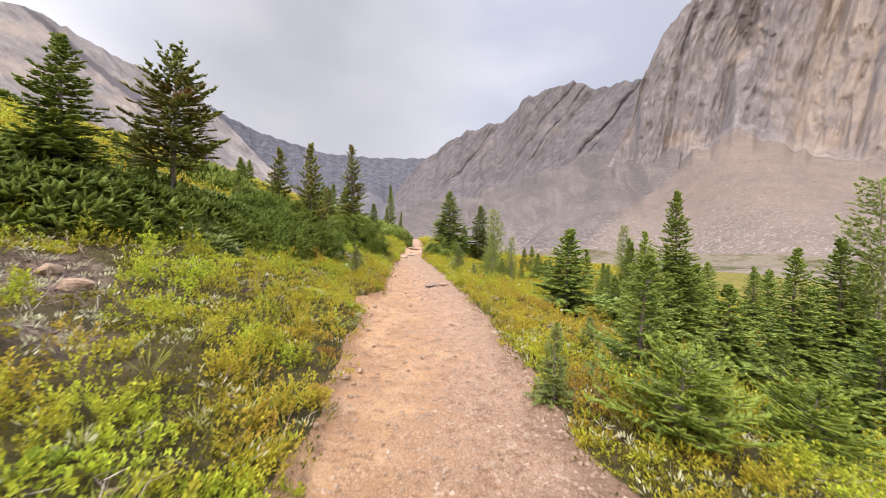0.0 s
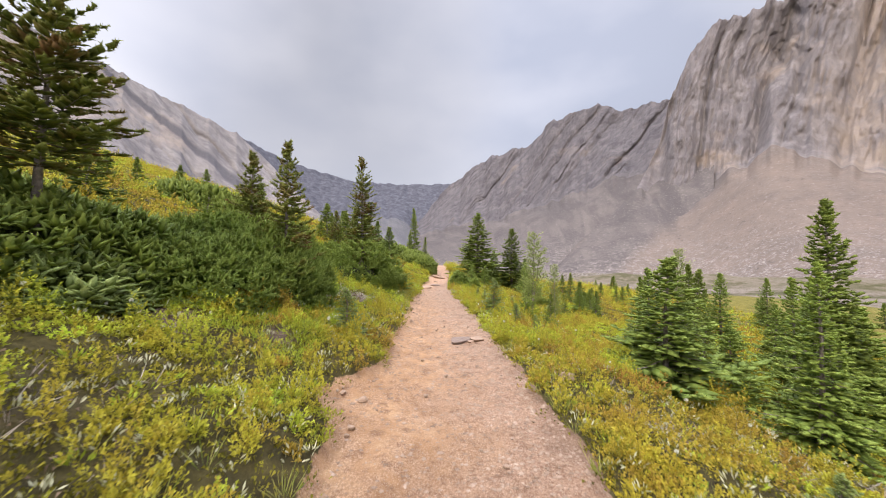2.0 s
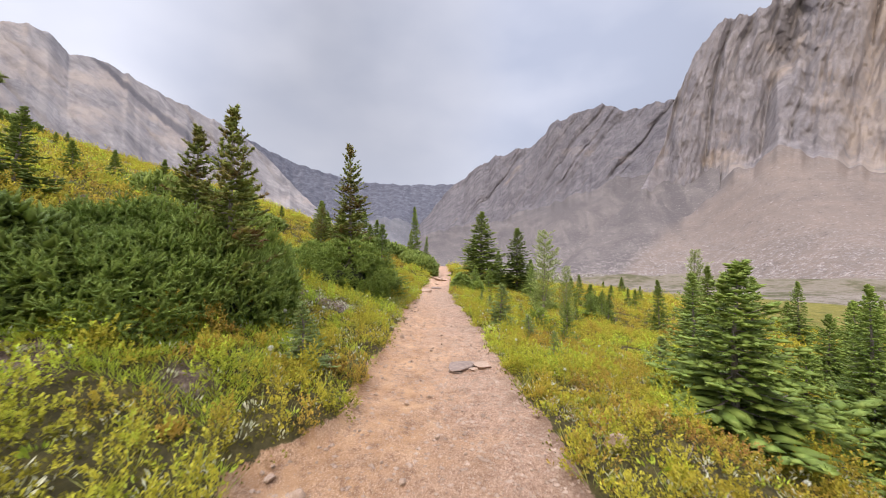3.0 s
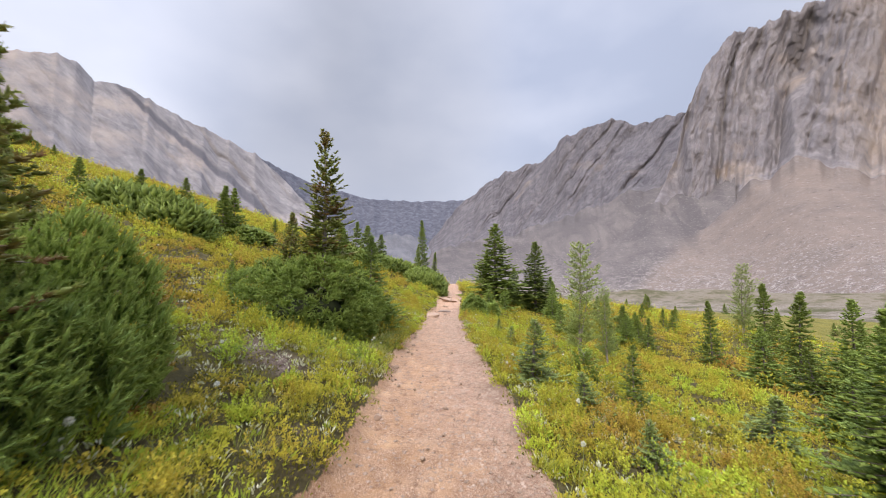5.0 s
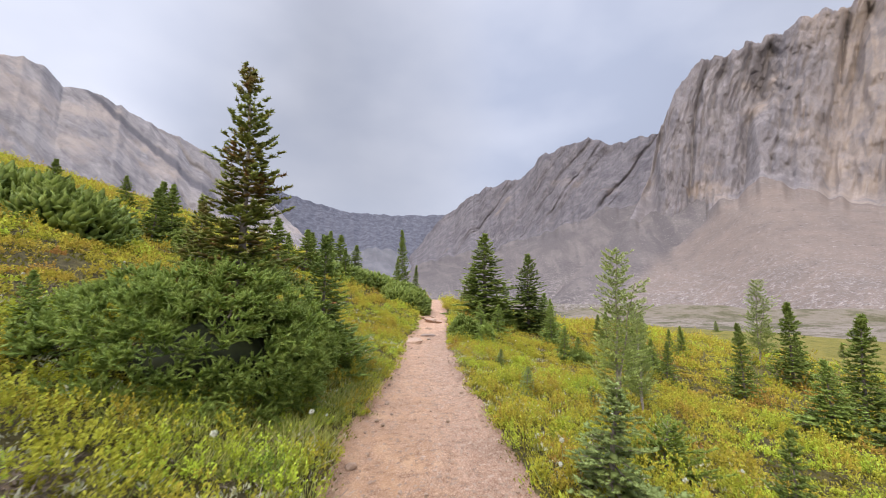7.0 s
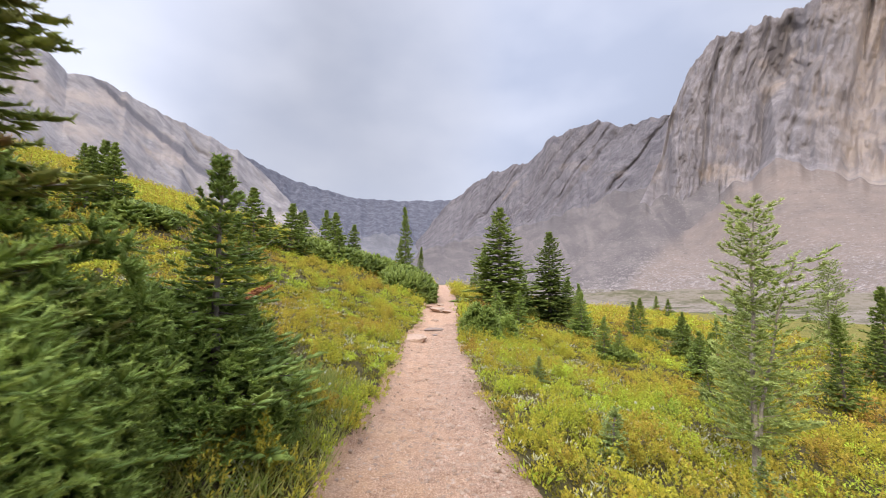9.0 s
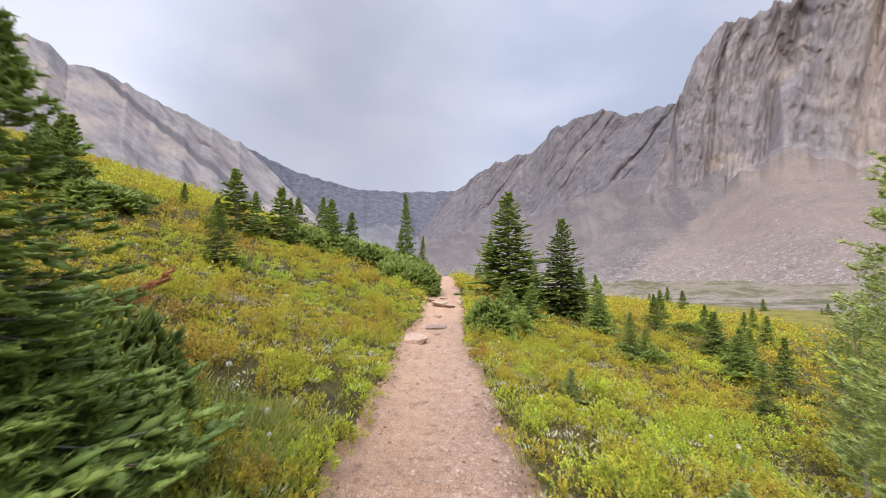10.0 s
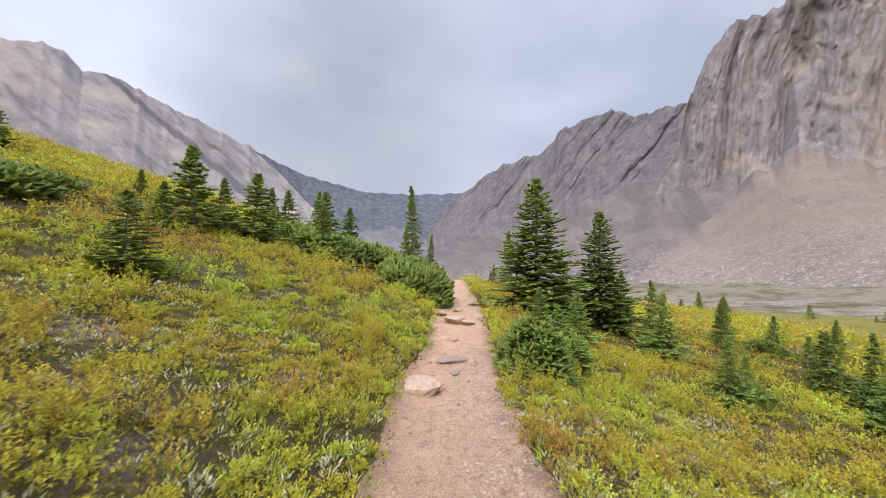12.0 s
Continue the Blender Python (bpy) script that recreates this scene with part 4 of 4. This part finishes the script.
for x, y, h, w in ((12.8, 22.8, 1.3, 1.0), (8.8, 17.6, 1.4, .9), (9.0, 18.8, 1.3, .9), (14.8, 25.8, 1.3, .8), (13.1, 24.2, 1.2, .8), (12.9, 26.5, 1.2, 1.0), (8.7, 19.1, 1.0, 1.1), (10.6, 22.4, .9, 1.2),
                   (9.1, 24.0, 1.6, .8), (10.1, 25.3, 1.8, .8), (9.0, 20.2, 1.5, 1.2)):
    FARFIR_B.at(x, y, h, w, group="firs down the slope")
light_mat = Kind(fir(24, .62, .52, "light lime-green low fir shrub beside the trail", FIR_LIME, z0=.12, whorl=.075, boughs=8, gap=.03, step=.016, size=.028, wide=.0075, around=5, core=.015, droop=.12, power=.55, name="dwarf_fir"), .62, .6)
light_mat.at(1.8, -3.55, .62, .95)
light_mat.at(3.3, -3.1, .7, 1.0)
pale_fir = Kind(fir(18, 1.35, .40, "pale green young fir with an upright leader beside the trail", FIR_FRESH, whorl=.085, boughs=7, gap=.04, step=.022, size=.040, wide=.013, around=4, core=.028, skirt=.6, droop=-.1), 1.35)
pale_fir.at(2.12, -2.6, 1.35)
light_mat.at(2.55, 7.6, .6, .9)
round_bush = Kind(mat_fir(25, .6, .95, "rounded bushy light green fir at the trail's edge", FIR_FRESH, count=330, fingers=4, step=.035, size=.045, wide=.014, core=.03, spray=.18), .95, .6)
round_bush.at(1.32, 17.1, .95)
round_bush.at(1.95, 17.9, .7)
LARCHES.at(3.55, 10.6, 3.15, 1.0)
LARCHES.at(4.9, 12.2, 2.4, .9)
LARCHES.at(16.1, 21.9, 4.2, 1.0)
LARCHES.at(8.6, .3, 4.0, 1.0)
rng = np.random.default_rng(5)
for k in range(24):
    x, y = 13 + 26 * rng.random(), 4 + 46 * rng.random()
    FARFIR_B.at(x, y, (1.0 if k % 3 else .6) + .9 * rng.random(), 1.0, group="firs down the slope")
for k in range(20):
    y = 22 + 60 * rng.random()
    x = -.9 * y - 4 - 10 * rng.random()
    (FARFIR_B if k % 2 else FARMAT).at(x, y, .8 + .8 * rng.random(), 1.0, group="scrub on the skyline")


# ---- heath ----
def scatter(n, seed, x0, x1, y0, y1, gap=.0, patch=-.75, near=None):
    """Places off the trail; patch: how far the bare patches spread."""
    rng = np.random.default_rng(seed)
    x, y = rng.uniform(x0, x1, n), rng.uniform(y0, y1, n)
    wob = .07 * fbm(y * 1.7, x * 1.7, 3, 5)
    edge = np.maximum(trail_left(y) + wob - x, x - trail_right(y) + wob)
    bare = fbm(x * .9, y * .9, 3, 55)
    for bx, by, br in BARE:
        bare = bare - 2.3 * np.exp(-((x - bx) ** 2 + (y - by) ** 2) / br ** 2)
    keep = (edge > gap + rng.random(n) * .08) & (bare + .9 * rng.random(n) > patch + .2 if patch < .1 else bare + .4 * rng.random(n) < -patch)
    if near:
        keep &= (edge > near[0] - .4 * rng.random(n)) | (y > near[1] - .8 * rng.random(n))
    x, y, edge = x[keep], y[keep], edge[keep]
    z = land(x, y) + smooth(.15, .6, edge) * (1 - smooth(20, 60, edge)) * .05 * (fbm(x * 2.3, y * 2.3, 2, 41) + .3)
    return x, y, z, rng


def tufts(name, label, spots, leaves, radius, height, size, wide, material, upright=.5, quad=True):
    """Many small leaves in domed clumps round the spots."""
    x, y, z, rng = spots
    n = len(x) * leaves
    i = np.repeat(np.arange(len(x)), leaves)
    big = (.6 + .8 * rng.random(len(x)))[i]
    ang, rad = rng.random(n) * 2 * np.pi, np.sqrt(rng.random(n))
    mound = .45 + 1.1 * smooth(-.7, .8, fbm(x * 3.2, y * 3.2, 2, 91))
    hgt = (height * mound)[i] * big * (1 - .7 * rad ** 2) * (.35 + .65 * rng.random(n))
    px, py = x[i] + radius * big * rad * np.cos(ang), y[i] + radius * big * rad * np.sin(ang)
    root = np.stack((px, py, z[i] + hgt * (1 - upright) ), -1)
    way = unit(np.stack((np.cos(ang) * (.3 + rad), np.sin(ang) * (.3 + rad), .35 + upright + .5 * rng.random(n)), -1) + rng.normal(0, .3, (n, 3)))
    long = (size * (.6 + .8 * rng.random(n)))[:, None]
    side = unit(np.cross(way, rng.normal(size=(n, 3)))) * wide * .5
    if quad:
        v = np.stack((root, root + way * long * .5 + side, root + way * long, root + way * long * .5 - side), 1)
        f = np.arange(4 * n).reshape(-1, 4)
    else:
        v = np.stack((root, root + way * long * .9 - side, root + way * long + side), 1)
        f = np.arange(3 * n).reshape(-1, 3)
    return tagged(new(name, mesh_of(name, v.reshape(-1, 3), f, material, shade=np.repeat(rng.random(len(x))[i], v.shape[1]))), label, "plants", kind="stuff")


def shrubs(name, label, spots, sprigs, leaves, radius, height, size, wide, material, mean=.48):
    """Low rounded shrubs of leafy sprigs; they stand high in some places and leave dark hollows in others."""
    x, y, z, rng = spots
    m = len(x)
    n, i = m * sprigs, np.repeat(np.arange(m), sprigs)
    big = .5 + 1.0 * rng.random(m) ** 1.4
    rise = height * (.22 + 1.6 * smooth(-.55, .75, fbm(x * 1.9, y * 1.9, 3, 91))) * (.65 + .7 * rng.random(m))
    tone = np.clip(mean + .17 * fbm(x * .42, y * .42, 2, 71) + .30 * fbm(x * 2.1, y * 2.1, 2, 72) + rng.normal(0, .09, m), 0, 1)
    d = unit(np.stack((rng.normal(size=n), rng.normal(size=n), np.abs(rng.normal(size=n)) * 1.15 + .12), -1))
    lump = 1 + .22 * np.sin(3 * np.arctan2(d[:, 1], d[:, 0]) + 2.3 * i) + rng.normal(0, .09, n)
    squash = np.stack((radius * big, radius * big, rise), -1)[i]
    tip = np.stack((x[i], y[i], z[i]), -1) + d * squash * (lump * (1 - .35 * rng.random(n) ** 3))[:, None]
    tip[:, 2] = np.maximum(tip[:, 2], land(tip[:, 0], tip[:, 1]) + size * .8)
    axis = unit(d * .8 + np.array((0, 0, .55)) + rng.normal(0, .25, (n, 3)))
    e = unit(np.cross(axis, rng.normal(size=(n, 3))))
    g = np.cross(axis, e)
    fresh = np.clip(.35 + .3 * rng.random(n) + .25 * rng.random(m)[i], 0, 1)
    verts, shade = [], []
    for k in range(leaves):
        ang = 2.4 * k + rng.random(n)
        out = e * np.cos(ang)[:, None] + g * np.sin(ang)[:, None]
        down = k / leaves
        root = tip - axis * (size * 2.0 * down)
        way = unit(axis * (1.0 - .55 * down) + out * (.35 + .6 * down) + rng.normal(0, .15, (n, 3)))
        side = unit(np.cross(way, axis + .3 * rng.normal(size=(n, 3)))) * (wide * .5)
        long = (size * (.7 + .6 * rng.random(n)))[:, None]
        verts.append(np.stack((root, root + way * long * .8 - side, root + way * long + side), 1))
        # falls down the sprig, so the shade between leaves is in the colour
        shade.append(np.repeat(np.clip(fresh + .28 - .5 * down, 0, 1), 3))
    v = np.concatenate(verts).reshape(-1, 3)
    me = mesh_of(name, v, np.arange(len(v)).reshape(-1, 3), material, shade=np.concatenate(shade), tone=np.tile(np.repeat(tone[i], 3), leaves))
    return tagged(new(name, me), label, "plants", kind="stuff")


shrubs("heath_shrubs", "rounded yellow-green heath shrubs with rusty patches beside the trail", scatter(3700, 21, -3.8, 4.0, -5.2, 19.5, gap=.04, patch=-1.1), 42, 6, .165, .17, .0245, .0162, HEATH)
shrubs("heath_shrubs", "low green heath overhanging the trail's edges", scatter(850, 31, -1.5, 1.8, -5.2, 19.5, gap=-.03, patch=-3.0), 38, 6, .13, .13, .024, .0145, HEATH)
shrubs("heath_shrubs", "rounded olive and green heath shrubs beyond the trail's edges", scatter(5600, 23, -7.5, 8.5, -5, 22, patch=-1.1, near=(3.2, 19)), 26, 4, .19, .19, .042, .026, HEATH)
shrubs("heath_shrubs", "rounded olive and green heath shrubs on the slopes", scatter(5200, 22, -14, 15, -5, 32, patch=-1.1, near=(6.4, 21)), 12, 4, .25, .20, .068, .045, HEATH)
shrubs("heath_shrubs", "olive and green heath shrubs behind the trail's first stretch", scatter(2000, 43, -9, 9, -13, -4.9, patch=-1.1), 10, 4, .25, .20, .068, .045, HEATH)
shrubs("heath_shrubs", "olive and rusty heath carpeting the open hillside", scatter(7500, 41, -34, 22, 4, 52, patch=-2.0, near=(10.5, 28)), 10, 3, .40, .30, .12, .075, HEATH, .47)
tufts("heath_shrubs", "low creeping heath between the shrubs beside the trail", scatter(19000, 1, -3.9, 4.3, -5.2, 19.5, gap=-.02), 14, .10, .06, .027, .018, UNDER, quad=False)
tufts("heath_shrubs", "low green and olive heath shrubs on the slopes", scatter(17000, 2, -11, 12, -5, 29, near=(3.1, 19)), 6, .13, .07, .06, .045, UNDER, quad=False)
tufts("silvery_plants", "pale silvery-leaved plants in bare patches", scatter(5000, 4, -4.5, 5, -5, 18, patch=.25), 16, .06, .08, .045, .015, SILVER, .7)
tufts("silvery_plants", "pale silvery-leaved plants in the heath", scatter(3400, 6, -4.5, 5, -5, 20, patch=-.2), 12, .06, .20, .045, .014, SILVER, .7)
tufts("grass_tufts", "yellow-green grass blades along the trail", scatter(900, 7, -1.7, 2.1, -5, 22), 14, .035, .05, .15, .006, GRASS, .9)
tufts("broad_leaf_plants", "bright green leafy plants in the heath", scatter(1100, 8, -4, 4, -5, 18), 14, .07, .09, .055, .018, BROAD, .6)
tufts("grass_tufts", "bright green grass at the foot of the thickets", scatter(1500, 17, -3.6, -1.3, .6, 3.4), 12, .05, .06, .09, .006, BROAD, .85)
tufts("grass_tufts", "lush green grass between a fir thicket and the trail", scatter(1300, 18, -2.3, -.6, 6.0, 11.0), 14, .05, .06, .13, .008, GRASS, .85)
tufts("dry_twigs", "grey dry twigs lying in bare patches", scatter(5000, 10, -4.5, 4.5, -5, 17, patch=.15), 5, .1, .05, .14, .006, TWIG, .0)


tufts("leaf_litter", "brown dead leaves and bark bits on bare soil", scatter(9000, 15, -4.5, 4.5, -5, 18, patch=.12), 6, .08, .015, .03, .016, LITTER, .0, quad=False)


# ---- stones ----
def stone_mesh(name, seed, flat, material, cuts=1):
    bm = bmesh.new()
    bmesh.ops.create_icosphere(bm, subdivisions=cuts, radius=.5)
    rng = np.random.default_rng(seed)
    planes = [unit(rng.normal(size=3)) for _ in range(10)]
    for v in bm.verts:
        p = np.array(v.co)
        for d in planes:
            over = p @ d - (.27 + .1 * abs(d[2]))
            if over > 0:
                p = p - over * d
        p = p * (1 + .05 * rng.normal(size=3) * .5)
        v.co = (p[0] * 1.15, p[1] * .85, p[2] * flat)
    me = bpy.data.meshes.new(name)
    bm.to_mesh(me)
    bm.free()
    me.materials.append(material)
    return me


def lay(name, label, me, x, y, size, turn, sink=.3, tilt=0.0, group="", flat=1.0):
    ob = tagged(new(name, me), label, "stone", group)
    ob.matrix_basis = pose(x, y, float(land(x, y)) + size * flat * (.5 - sink), tilt, tilt * .6, turn) @ Matrix.Diagonal((size, size, size * flat, 1))
    return ob


slab = stone_mesh("rock_slab", 3, .55, SLAB, 3)
grey_slab = stone_mesh("grey_rock_slab", 4, .4, DARKSLAB, 3)
rock = stone_mesh("rock", 6, .75, SLAB, 3)
rocks = [rock] + [stone_mesh("rock", 7 + k, .5 + .15 * k, SLAB, 3) for k in range(3)]
for x, y, s, turn, me, tilt in ((-.46, 16.15, .66, -48, slab, 22), (-.05, 17.6, .6, 10, grey_slab, 2), (.02, 17.0, .26, 50, grey_slab, 1),
                                (.1, 20.7, .75, 25, slab, 9), (.42, 20.5, .5, 60, slab, 6), (-.35, 21.6, .5, 110, slab, 12), (-.05, 19.0, .28, 10, rock, 4),
                                (-.3, 24.5, .5, 40, slab, 5), (.2, 22.6, .4, 10, slab, 5), (.48, 3.0, .5, 30, grey_slab, 1), (.74, 2.98, .32, 75, slab, 2), (.62, 2.84, .15, 10, slab, 1), (.38, 2.86, .2, 110, grey_slab, 1), (.56, 3.24, .17, 140, grey_slab, 2)):
    lay("rock_slab", "tan flat rock slab bedded in the trail" if me is slab else "grey flat rock slab bedded in the trail" if me is grey_slab else "angular tan rock on the trail", me, x, y, s, turn, .47 if me is grey_slab else .38, tilt * .6, "rock slabs in the trail", .5 if me is grey_slab else .6)
lay("boulder", "pale tan rock lying in heath beside the trail", rock, 1.5, .95, .22, 20, .3)
for k, (x, y) in enumerate(((-.52, -2.95), (-.60, -2.6), (-.50, -2.4), (-.58, -1.1), (-.62, .3), (-.85, .45), (-.55, 1.5), (-.5, 2.9), (-.48, 4.7), (-.42, 5.9), (-.55, 6.2), (-.62, 7.0), (-.5, 8.8), (-.55, 11.6), (-.6, 14.2), (.62, 12.4), (.95, 4.3), (1.0, .9))):
    lay("rock", "small angular tan rock at the trail's edge", rocks[k % 4], x, y, .05 + .05 * ((k * 5) % 7) / 6, 50 * k, .25, 8, "rocks along the trail")
lay("boulder", "flat pale grey rock in a bare heath patch", rocks[1], -2.75, -2.75, .26, 35, .3)
lay("boulder", "flat pale grey rock in a bare heath patch", rocks[2], -3.05, -2.6, .18, 80, .3)
pebbles = [stone_mesh("pebble", 20 + k, .7, PEBBLE) for k in range(5)]
rng = np.random.default_rng(12)
for k in range(220):
    y = -4.5 + 22 * rng.random() ** 1.1
    l, r = trail_left(y), trail_right(y)
    u = rng.beta(.6, .8)
    lay("pebble", "small tan stone lying on the gravel trail", pebbles[k % 5], float(l + (r - l) * u), y, .03 + .05 * rng.random() ** 3, 360 * rng.random(), .25, 10, "stones on the trail")


def grit():
    """The trail's finest gravel, too small to count."""
    base = .5 * np.array(((1, 0, 0), (-1, 0, 0), (0, 1, 0), (0, -1, 0), (0, 0, 1), (0, 0, -1)), float)
    tri = np.array(((0, 2, 4), (2, 1, 4), (1, 3, 4), (3, 0, 4), (2, 0, 5), (1, 3, 5)))
    rng = np.random.default_rng(14)
    n = 22000
    y = -4.6 + 23 * rng.random(n)
    l, r = trail_left(y), trail_right(y)
    u = np.where(rng.random(n) < .72, 1 - np.abs(rng.normal(0, .38, n)), rng.random(n))
    ok = (u > .02) & (u < 1.02)
    y, u, l, r = y[ok], u[ok], l[ok], r[ok]
    x, n = l + (r - l) * u, len(y)
    size = (.010 + .036 * rng.random(n) ** 3)[:, None, None]
    v = base[None] * (1 + .35 * rng.normal(size=(n, len(base), 1)) * .6) * np.array((1.1, .9, .65)) * size
    v = v + np.stack((x, y, land(x, y) + size[:, 0, 0] * .05), -1)[:, None, :]
    f = (tri[None] + (np.arange(n) * len(base))[:, None, None]).reshape(-1, 3)
    return tagged(new("gravel", mesh_of("gravel", v.reshape(-1, 3), f, PEBBLE)), "fine pinkish gravel scattered over the trail", "gravel", kind="stuff")


grit()


# ---- flowers ----
def seed_head(seed, label):
    s = Sprays(seed)
    rng = s.rng
    top = tagged(new("flower"), label, "flower", "pale seed heads in the heath")
    line = np.stack((np.linspace(0, .03, 6) ** 1.2, np.zeros(6), np.linspace(-.02, .3, 6)), -1)
    me = s.wood("stem", [(line, .003, .0022)])
    me.materials[0] = STEM
    part("stem", me, top)
    n = 140
    d = unit(rng.normal(size=(n, 3)) + np.array((0, 0, .3)))
    side = unit(np.cross(d, rng.normal(size=(n, 3)))) * .004
    c = line[-1]
    v = np.stack((c + side, c - side, c + d * .028), 1).reshape(-1, 3)
    part("head", mesh_of("head", v, np.arange(3 * n).reshape(-1, 3), PETAL), top)
    return top


HEADS = [Kind(seed_head(60 + k, "pale fluffy seed head on a thin stem"), .32) for k in range(2)]
spots = [(-2.9, .1), (-2.8, .25), (-1.35, 6.1), (-1.05, 7.2), (-1.0, 7.0), (-.95, 7.35), (1.15, 6.6), (1.3, 7.0), (1.15, 7.3), (-1.5, 3.6), (-1.7, 2.6), (-4.2, 14.9), (-4.4, 14.0), (-5.6, 14.6),
         (-3.9, 15.8), (-1.0, 10.3), (-1.1, 10.5), (-1.6, 10.9), (1.35, 15.8), (1.2, 15.2), (1.0, 14.6), (2.9, 19.0), (3.4, 18.6), (1.6, 2.4), (1.3, 3.7), (1.4, 5.1), (-2.1, 4.6)]
rng = np.random.default_rng(33)
for k in range(46):
    y = -4 + 22 * rng.random()
    x = -1.0 - 5 * rng.random() if k % 2 else 1.4 + 3.5 * rng.random()
    spots.append((x, y))
for k, (x, y) in enumerate(spots):
    HEADS[k % 2].at(x, y, .2 + .12 * ((k * 7) % 5) / 4)


# ---- boulders on the valley floor ----
def boulder_field():
    bm = bmesh.new()
    bmesh.ops.create_icosphere(bm, subdivisions=1, radius=.5)
    base = np.array([v.co for v in bm.verts])
    tri = np.array([[v.index for v in f.verts] for f in bm.faces])
    bm.free()
    rng = np.random.default_rng(71)
    n = 3200
    az, r = np.radians(rng.uniform(14, 58, n)), rng.uniform(225, 385, n)
    x, y = r * np.sin(az), 6 + r * np.cos(az)
    size = (.5 + 2.4 * rng.random(n) ** 4)[:, None, None]
    v = base[None] * (1 + .3 * rng.normal(size=(n, len(base), 1))) * np.array((1.1, .9, .7)) * size
    v = v + np.stack((x, y, land(x, y) + size[:, 0, 0] * .1), -1)[:, None, :]
    f = (tri[None] + (np.arange(n) * len(base))[:, None, None]).reshape(-1, 3)
    return tagged(new("boulders", mesh_of("boulders", v.reshape(-1, 3), f, BOULDER)), "pale boulders strewn over the valley floor", "boulders", kind="stuff")


boulder_field()
